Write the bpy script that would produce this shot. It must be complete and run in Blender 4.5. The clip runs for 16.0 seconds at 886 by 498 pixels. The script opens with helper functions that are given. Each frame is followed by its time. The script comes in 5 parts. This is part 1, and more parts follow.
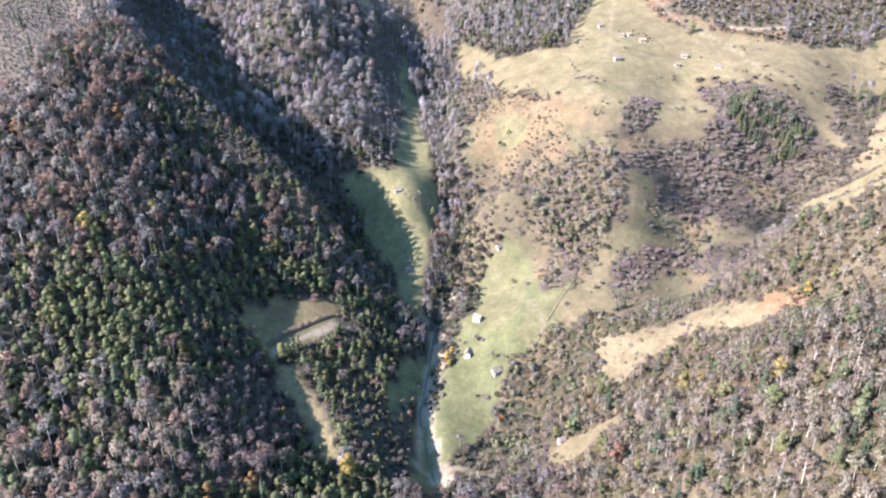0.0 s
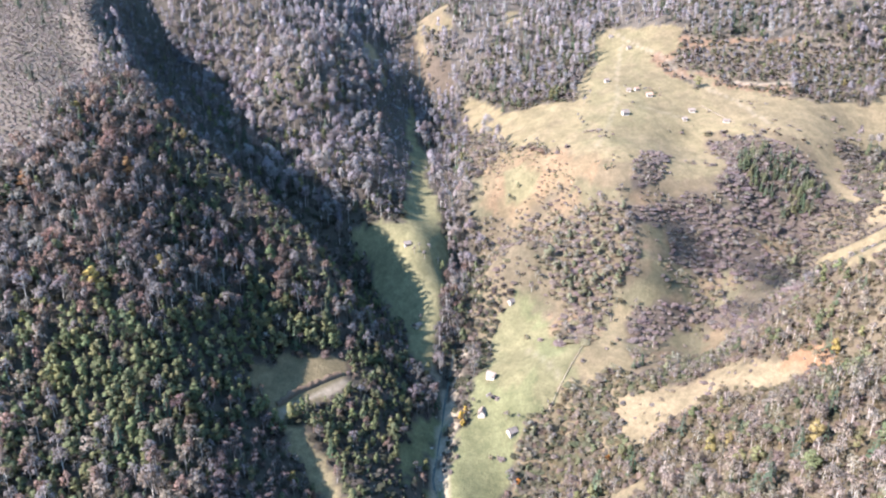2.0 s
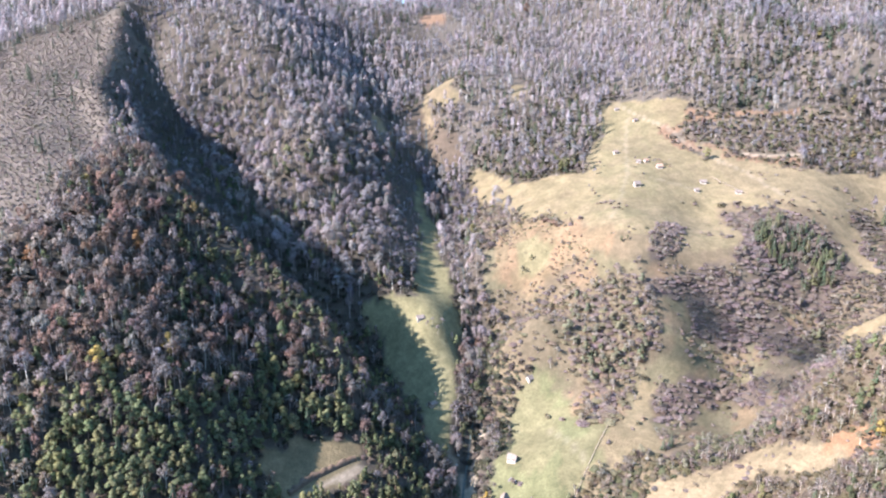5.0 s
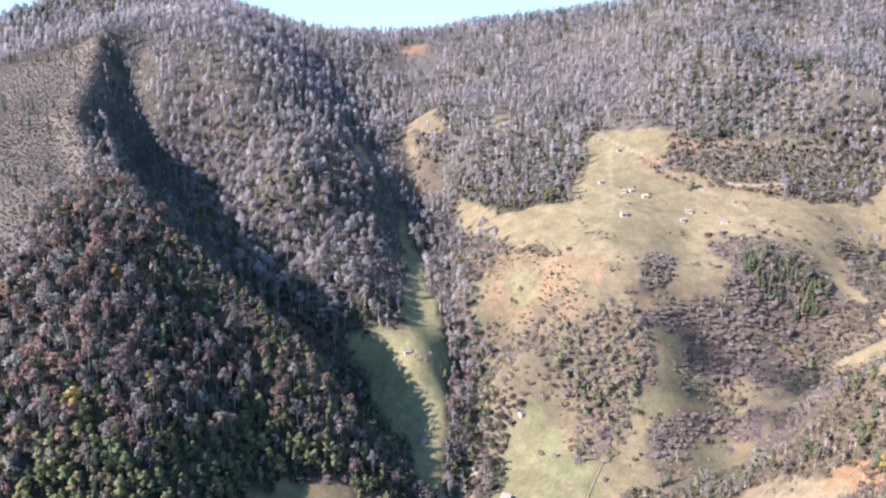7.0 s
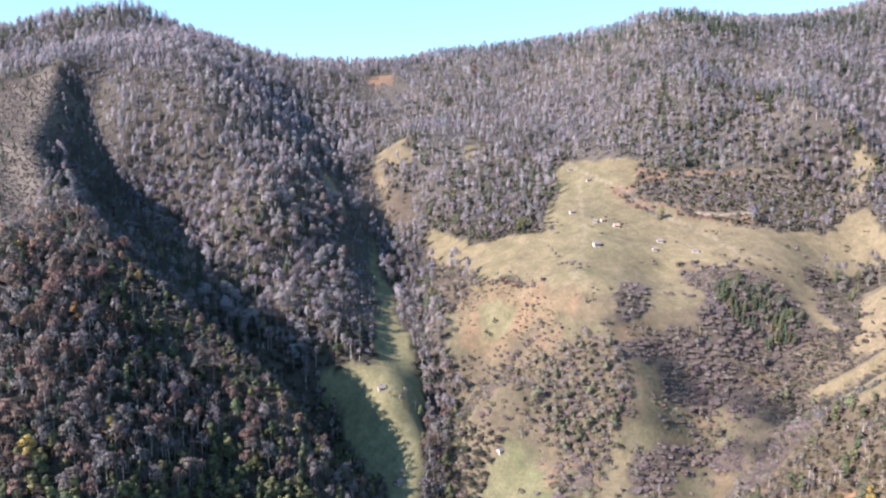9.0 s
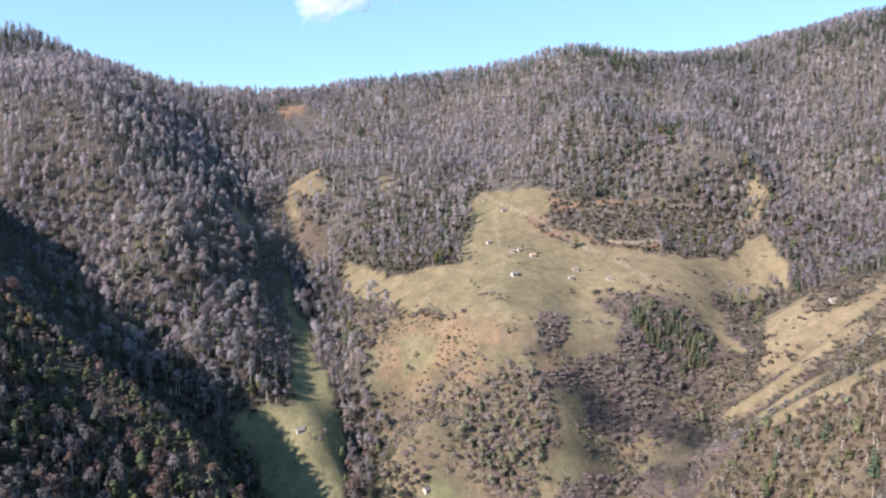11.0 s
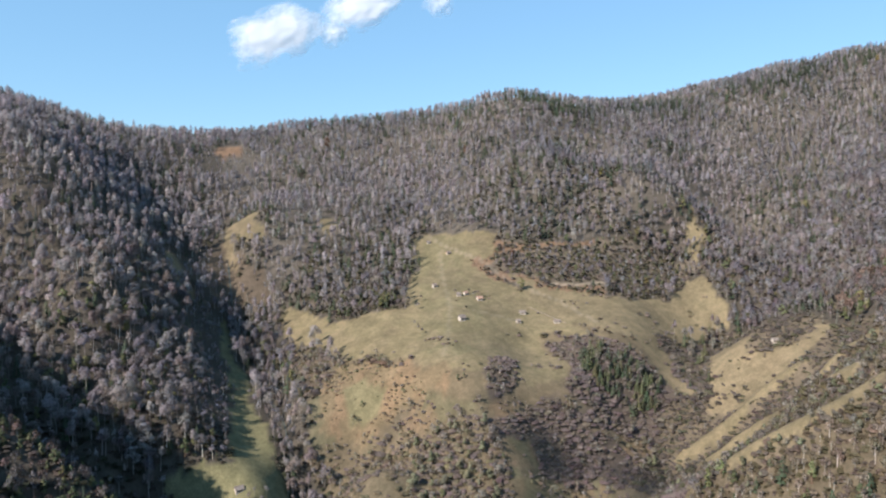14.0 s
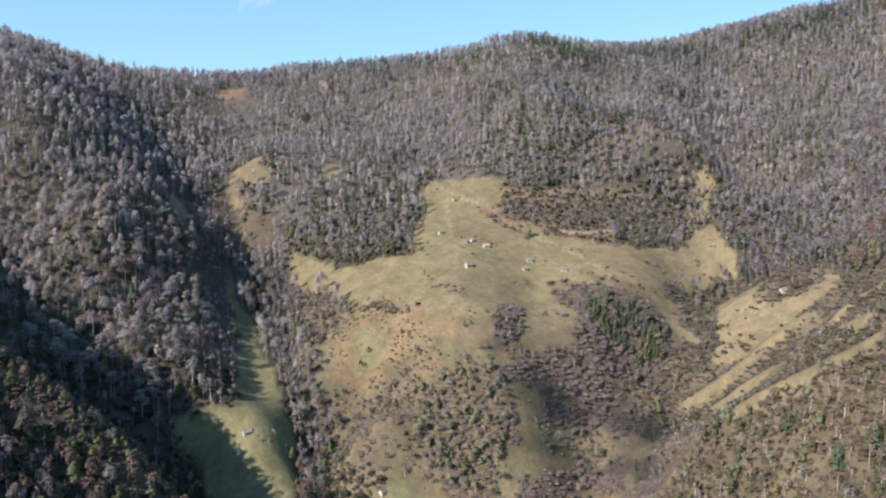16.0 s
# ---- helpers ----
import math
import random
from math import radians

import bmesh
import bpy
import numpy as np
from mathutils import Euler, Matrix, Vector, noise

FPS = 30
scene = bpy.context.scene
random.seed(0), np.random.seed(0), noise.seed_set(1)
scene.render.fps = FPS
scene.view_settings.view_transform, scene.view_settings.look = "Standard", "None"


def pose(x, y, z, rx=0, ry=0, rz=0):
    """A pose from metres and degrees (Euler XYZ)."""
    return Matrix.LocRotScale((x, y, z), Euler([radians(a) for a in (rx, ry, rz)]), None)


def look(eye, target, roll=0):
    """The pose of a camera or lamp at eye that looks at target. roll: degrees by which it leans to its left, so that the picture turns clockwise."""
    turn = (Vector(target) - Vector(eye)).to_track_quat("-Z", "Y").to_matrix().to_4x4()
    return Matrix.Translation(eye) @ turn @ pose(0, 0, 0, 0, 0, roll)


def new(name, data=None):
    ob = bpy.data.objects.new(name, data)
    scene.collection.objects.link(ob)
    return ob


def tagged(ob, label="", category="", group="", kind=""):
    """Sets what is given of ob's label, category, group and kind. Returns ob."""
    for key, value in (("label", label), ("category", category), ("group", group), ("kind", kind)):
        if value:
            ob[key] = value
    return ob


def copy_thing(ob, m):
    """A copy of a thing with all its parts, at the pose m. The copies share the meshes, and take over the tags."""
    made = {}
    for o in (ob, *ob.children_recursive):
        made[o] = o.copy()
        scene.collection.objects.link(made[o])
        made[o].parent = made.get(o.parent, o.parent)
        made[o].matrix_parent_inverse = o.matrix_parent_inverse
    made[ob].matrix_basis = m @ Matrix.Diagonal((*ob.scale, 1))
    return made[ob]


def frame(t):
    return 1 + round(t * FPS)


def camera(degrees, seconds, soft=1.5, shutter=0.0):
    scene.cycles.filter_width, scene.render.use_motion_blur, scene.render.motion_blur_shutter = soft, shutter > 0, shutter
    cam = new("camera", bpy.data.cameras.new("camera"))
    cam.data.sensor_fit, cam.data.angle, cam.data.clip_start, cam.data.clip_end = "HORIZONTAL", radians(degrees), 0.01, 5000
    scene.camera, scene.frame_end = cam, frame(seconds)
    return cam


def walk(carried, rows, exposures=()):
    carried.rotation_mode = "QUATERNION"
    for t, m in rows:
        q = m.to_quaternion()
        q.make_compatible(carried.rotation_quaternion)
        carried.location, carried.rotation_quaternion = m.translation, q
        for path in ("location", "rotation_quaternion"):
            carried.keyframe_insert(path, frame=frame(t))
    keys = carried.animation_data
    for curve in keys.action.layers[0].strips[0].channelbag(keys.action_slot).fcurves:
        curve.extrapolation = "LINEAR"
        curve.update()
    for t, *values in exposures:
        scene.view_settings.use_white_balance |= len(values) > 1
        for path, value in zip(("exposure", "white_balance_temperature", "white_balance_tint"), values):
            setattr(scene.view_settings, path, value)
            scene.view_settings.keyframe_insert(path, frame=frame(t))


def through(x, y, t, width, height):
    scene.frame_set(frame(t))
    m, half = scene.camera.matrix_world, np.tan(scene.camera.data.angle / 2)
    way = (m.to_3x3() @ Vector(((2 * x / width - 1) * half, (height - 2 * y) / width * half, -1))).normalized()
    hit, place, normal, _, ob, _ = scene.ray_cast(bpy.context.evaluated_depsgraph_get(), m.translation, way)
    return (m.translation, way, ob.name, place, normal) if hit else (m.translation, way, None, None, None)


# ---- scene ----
# The walk: a drone that drifts forward and slightly aside over a valley and tilts up.
LENS = 64.3
cam = camera(LENS, 16.0, soft=2.2)
PATH = [
    (0, 0.00, 0.00, 0.00, -0.945, -23.242, 0.201),
    (0.5, -2.75, 2.72, -0.13, -0.928, -22.492, 0.160),
    (1, -5.50, 5.37, -0.26, -0.950, -21.630, 0.139),
    (1.5, -8.25, 7.96, -0.40, -1.184, -19.648, 0.063),
    (2, -10.99, 10.53, -0.52, -1.182, -19.178, 0.021),
    (2.5, -13.70, 13.08, -0.64, -1.184, -17.260, -0.010),
    (3, -16.37, 15.62, -0.75, -1.196, -16.345, -0.024),
    (3.5, -18.99, 18.18, -0.84, -1.191, -16.052, -0.021),
    (4, -21.56, 20.75, -0.90, -1.292, -15.195, -0.013),
    (6.5, -33.26, 34.15, -0.87, -3.075, -11.923, -0.066),
    (7, -35.33, 36.95, -0.79, -3.661, -11.316, -0.124),
    (7.5, -37.29, 39.79, -0.68, -3.893, -10.703, -0.096),
    (8, -39.14, 42.67, -0.56, -5.227, -10.150, -0.098),
    (8.5, -40.87, 45.58, -0.41, -6.700, -9.586, -0.110),
    (9, -42.49, 48.51, -0.26, -6.673, -8.969, -0.149),
    (9.5, -43.99, 51.45, -0.09, -9.805, -8.351, -0.059),
    (12, -49.61, 65.84, 0.67, -16.806, -5.317, -0.123),
    (12.5, -50.36, 68.53, 0.76, -19.277, -4.703, -0.120),
    (13, -50.99, 71.11, 0.82, -19.269, -4.122, -0.120),
    (13.5, -51.50, 73.55, 0.82, -19.223, -3.603, -0.113),
    (14, -51.89, 75.83, 0.77, -19.130, -3.133, -0.085),
    (14.5, -52.16, 77.92, 0.64, -19.081, -2.672, 0.002),
    (15, -52.32, 79.78, 0.44, -19.011, -1.959, -0.196),
    (15.5, -52.37, 81.40, 0.14, -18.908, -4.713, -0.405),
    (16, -52.32, 82.72, -0.27, -18.776, -7.422, -0.539),
]
EXPOSURES = [(0.0, 1.98, 5680, 22), (4.0, 2.00, 5680, 24), (7.0, 1.76, 5720, 25), (9.5, 1.42, 5780, 25), (12.5, 0.98, 5980, 20), (15.0, 0.77, 6000, 15), (16.0, 0.92, 6000, 16)]
walk(cam, [(t, pose(x, y, z, 90 + p, r, yaw)) for t, x, y, z, yaw, p, r in PATH], EXPOSURES)

# ---- light ----
SUN_ELEVATION, SUN_FROM = 34.3, (-0.93, -0.37)  # degrees; the way towards the sun in plan
world = bpy.data.worlds.new("sky")
scene.world = world
world.use_nodes = True
wn, wl = world.node_tree.nodes, world.node_tree.links
sky = wn.new("ShaderNodeTexSky")
sky.sky_type, sky.sun_disc = "NISHITA", False
sky.sun_elevation = radians(SUN_ELEVATION)
sky.sun_rotation = math.atan2(SUN_FROM[0], SUN_FROM[1])
sky.altitude, sky.air_density, sky.dust_density, sky.ozone_density = 900, 1.15, 0.5, 0.35
wn["Background"].inputs["Strength"].default_value = 0.091
clear = wn.new("ShaderNodeMix")
clear.data_type, clear.blend_type = "RGBA", "MULTIPLY"
clear.inputs[0].default_value, clear.inputs[7].default_value = 1.0, (0.83, 0.99, 1.02, 1)
wl.new(sky.outputs[0], clear.inputs[6])
even = wn.new("ShaderNodeMix")  # thin high vapour that evens out the blue
even.data_type = "RGBA"
even.inputs[0].default_value, even.inputs[7].default_value = 0.5, (2.0, 4.05, 5.75, 1)
wl.new(clear.outputs[2], even.inputs[6])
wl.new(even.outputs[2], wn["Background"].inputs["Color"])
sun_data = bpy.data.lights.new("sun", "SUN")
sun_data.energy, sun_data.angle, sun_data.color = 6.0, radians(0.5), (1.0, 0.875, 0.71)
sun = new("sun", sun_data)
_e = radians(SUN_ELEVATION)
_s = Vector((SUN_FROM[0], SUN_FROM[1], 0)).normalized() * math.cos(_e) + Vector((0, 0, math.sin(_e)))
sun.matrix_world = look(tuple(_s * 900), (0, 0, 0))

# ---- helpers of this scene ----
rng = np.random.default_rng(7)


def lattice(ix, iy, seed):
    h = (ix * 374761393 + iy * 668265263 + seed * 974634777) & 0xFFFFFFFF
    h = ((h ^ (h >> 13)) * 1274126177) & 0xFFFFFFFF
    return ((h ^ (h >> 16)) & 0xFFFF) / 65535.0


def soft_noise(x, y, size, seed=0):
    """Smooth noise, 0 to 1, with lumps of that size in metres."""
    u, v = np.asarray(x) / size, np.asarray(y) / size
    iu, iv = np.floor(u).astype(np.int64), np.floor(v).astype(np.int64)
    fu, fv = u - iu, v - iv
    fu, fv = fu * fu * (3 - 2 * fu), fv * fv * (3 - 2 * fv)
    a, b = lattice(iu, iv, seed), lattice(iu + 1, iv, seed)
    c, d = lattice(iu, iv + 1, seed), lattice(iu + 1, iv + 1, seed)
    return (a * (1 - fu) + b * fu) * (1 - fv) + (c * (1 - fu) + d * fu) * fv


def fractal(x, y, size, seed=0, octaves=4):
    out, weight, total = 0.0, 1.0, 0.0
    for k in range(octaves):
        out = out + weight * soft_noise(x, y, size / 2**k, seed + 17 * k)
        total, weight = total + weight, weight * 0.55
    return out / total


def inside(x, y, outline):
    """Which points lie inside an outline in plan."""
    hit = np.zeros(np.shape(x), bool)
    px, py = np.array(outline, float).reshape(-1, 2).T
    qx, qy = np.roll(px, -1), np.roll(py, -1)
    for x0, y0, x1, y1 in zip(px, py, qx, qy):
        if y0 != y1:
            cross = ((y0 > y) != (y1 > y)) & (x < (x1 - x0) * (y - y0) / (y1 - y0) + x0)
            hit ^= cross
    return hit


def near_line(x, y, line):
    """Distance in plan to a line of points."""
    p = np.array(line, float).reshape(-1, 2)
    best = np.full(np.shape(x), 1e9)
    for (x0, y0), (x1, y1) in zip(p[:-1], p[1:]):
        dx, dy = x1 - x0, y1 - y0
        k = np.clip(((x - x0) * dx + (y - y0) * dy) / (dx * dx + dy * dy), 0, 1)
        best = np.minimum(best, np.hypot(x - x0 - k * dx, y - y0 - k * dy))
    return best


# ---- landforms: lines of x, y, z along streams, crests, shelves and slopes ----
LANDFORMS = {
    "stream": [40, -150, -375, 35, 60, -350, 25, 200, -314, 5, 300, -272, -5, 370, -269, 2, 440, -249, 8, 490, -217, 8, 560,
        -228, 5, 640, -166, -5, 720, -150, -20, 800, -122, -25, 880, -50, -15, 970, -27],
    "terrace": [45, 343, -291, 54, 391, -255, 36, 409, -256, 44, 434, -233, 66, 497, -216, 90, 475, -223, 75, 440, -228, 73,
        561, -213, 25, 542, -214, 20, 480, -242, 70, 380, -272],
    "meadow_by_stream": [-6, 486, -222, -11, 562, -172, -8, 663, -161, -42, 523, -202, -25, 610, -182, -30, 445, -242],
    "side_stream": [110, 455, -219, 140, 475, -219, 190, 470, -239, 230, 450, -183, 290, 490, -195, 285, 555, -174, 350, 585,
        -149, 400, 615, -138, 450, 640, -126],
    "hill_slope": [140, 490, -200, 157, 493, -185, 158, 543, -143, 168, 532, -175, 100, 593, -138, 60, 545, -157, 120, 632, -117,
        60, 650, -141, 230, 556, -148, 300, 584, -128, 46, 708, -128, 15, 629, -155],
    "upper_meadow": [225, 615, -121, 193, 665, -100, 223, 620, -135, 228, 705, -92, 195, 745, -75, 193, 809, -55, 344, 636, -112,
        364, 695, -88, 493, 701, -68, 411, 563, -97, 413, 517, -105, 280, 700, -92],
    "spur_west": [-193, 282, -223, -131, 284, -233, -87, 298, -250, -45, 347, -265, -20, 393, -261, -75, 362, -238, -147, 344,
        -194, -108, 412, -196, -76, 460, -193, -150, 450, -155, -108, 510, -158, -200, 435, -123, -241, 501, -70,
        -204, 544, -88, -262, 649, -53, -312, 681, -12, -359, 815, 33, -438, 1050, 105],
    "side_gully_west": [-55, 550, -211, -85, 595, -159, -130, 645, -139, -185, 725, -91, -240, 800, -41],
    "slope_west": [-46, 606, -152, -100, 614, -137, -130, 625, -145, -41, 699, -139, -80, 690, -122, -144, 728, -49, -98, 755,
        -81, -78, 782, -71, -79, 803, -71, -214, 823, 20, -244, 882, 75, -228, 1034, 103, -120, 1000, 20],
    "valley_head": [12, 930, 2, -11, 1070, 43, 136, 1136, 91, 239, 1019, 41],
    "slope_north": [360, 909, 58, 371, 840, 0, 470, 773, -49, 470, 818, 36, 482, 937, 61, 585, 912, 71, 528, 796, 8, 473, 717,
        -71, 592, 812, -63, 592, 614, -32, 701, 728, 14, 756, 935, 77, 937, 910, 127],
    "crest_north": [320, 1140, 143, 400, 1115, 165, 442, 1115, 180, 519, 1090, 162, 607, 1085, 160, 700, 1080, 168, 755, 1078,
        172, 807, 1055, 193, 879, 1055, 218, 1007, 1068, 250, 1151, 1055, 296, 1459, 1300, 335],
    "crest_west": [-520, 1095, 132, -423, 1134, 162, -375, 1181, 180, -317, 1165, 150, -330, 1240, 166, -199, 1188, 114, -112,
        1297, 111, -51, 1428, 106, 27, 1397, 124, 126, 1338, 143, 214, 1272, 149],
    "spur_east": [76, 332, -258, 115, 275, -223, 121, 387, -237, 149, 297, -211, 148, 330, -230, 177, 306, -173, 180, 406, -212,
        163, 220, -181, 189, 266, -177, 228, 335, -187, 219, 363, -177, 257, 343, -138, 264, 322, -114, 309, 430,
        -135, 310, 406, -113, 391, 443, -96, 477, 500, -72],
    "around": [400, 250, -40, 700, 420, 20, 1000, 600, 90, 200, 0, -230, 500, -50, 20, -150, 100, -270, -400, 100, -210,
        -480, 500, -95, -430, 760, 5, -700, 900, -40, -600, 1300, 130, -400, 1600, 60, 0, 1700, 20, 500, 1700, 50, 1000, 1700, 120,
        1500, 2100, 150, 1500, 900, 220],
}

NODES = np.concatenate([np.array(line, float).reshape(-1, 3) for line in LANDFORMS.values()])
_x, _y, _z = NODES.T
SOFT = 35.0


def _spread(ax, ay, bx, by):
    return np.sqrt((ax[:, None] - bx) ** 2 + (ay[:, None] - by) ** 2 + SOFT**2)


_n = len(NODES)
_m = np.zeros((_n + 3, _n + 3))
_m[:_n, :_n] = _spread(_x, _y, _x, _y) - np.eye(_n) * 2.5
_m[:_n, _n:] = np.c_[np.ones(_n), _x, _y]
_m[_n:, :_n] = _m[:_n, _n:].T
_w = np.linalg.solve(_m, np.r_[_z, 0, 0, 0])


def smooth_height(x, y):
    x, y = np.asarray(x, float).ravel(), np.asarray(y, float).ravel()
    out = np.empty(len(x))
    for i in range(0, len(x), 20000):
        s = slice(i, i + 20000)
        out[s] = _spread(x[s], y[s], _x, _y) @ _w[:_n] + _w[_n] + _w[_n + 1] * x[s] + _w[_n + 2] * y[s]
    return out


def height(x, y):
    """The ground's height: the landforms, with gullies and hummocks."""
    x, y = np.asarray(x, float).ravel(), np.asarray(y, float).ravel()
    z = smooth_height(x, y)
    far = np.clip((y - 750) / 400, 0, 1)
    z = z + (fractal(x, y, 90, 3) - 0.5) * (5 + 14 * far) + (soft_noise(x, y, 11, 9) - 0.5) * 0.7
    return z + relief(x, y)


def relief(x, y):
    """Steps and ribs that the broad landforms leave out."""
    z = np.zeros_like(x)
    # the bank between the terrace and the stream
    d = near_line(x, y, STREAM_LINE)
    z -= 9.0 * np.exp(-((d / 9.0) ** 2))
    # ribs that run down the east spur
    for line in RIB_LINES:
        z += 10.0 * np.exp(-((near_line(x, y, line) / 9.0) ** 2))
    # the shaded side gully behind the west spur's crest
    z -= 27.0 * np.exp(-((near_line(x, y, GULLY_LINE) / 30.0) ** 2))
    z += 15.0 * np.exp(-((near_line(x, y, SPUR_CREST) / 16.0) ** 2))
    # the knoll under the pines, with a hollow behind it, and the bench of the clearing
    along = np.clip((y - 305) / 30, 0, 1) * np.clip((445 - y) / 30, 0, 1)
    z += 8.5 * along * np.exp(-(((x + 42) / 17) ** 2))
    r2 = ((x + 82) / 34) ** 2 + ((y - 404) / 34) ** 2
    z += 0.50 * (x + 82) * np.exp(-r2)
    z -= 7.0 * np.exp(-(((x + 128) / 26) ** 2) - ((y - 362) / 40) ** 2)
    # the long meadow behind the knoll lies flatter than the slope above it
    d = x - np.interp(y, (305, 330, 346, 362), (-57, -66, -77, -90))
    z += 0.55 * d * np.exp(-((d / 21) ** 2)) * np.clip((y - 290) / 25, 0, 1) * np.clip((385 - y) / 25, 0, 1)
    return z


STREAM_LINE = [25, 200, 3, 300, -10, 372, 0, 440, 9, 490, 12, 560, 10, 640, 0, 720, -18, 800, -22, 880]
RIB_LINES = [[300, 518, 320, 514, 337, 509, 359, 504, 378, 496, 384, 491], [284, 494, 299, 495, 320, 489, 330, 473, 326, 442, 314, 410, 318, 387],
             [250, 411, 258, 406, 269, 396, 277, 384, 286, 366, 298, 354], [374, 457, 387, 454, 399, 435]]
GULLY_LINE = [-340, 880, -328, 840, -316, 800, -296, 755, -270, 715, -230, 640, -200, 608, -170, 582, -136, 560, -106, 546, -72, 525, -50, 500]
SPUR_CREST = [-376, 910, -364, 870, -352, 830, -336, 752, -306, 660, -276, 612, -237, 555, -204, 520, -172, 508, -142, 498, -112, 486, -86, 472]


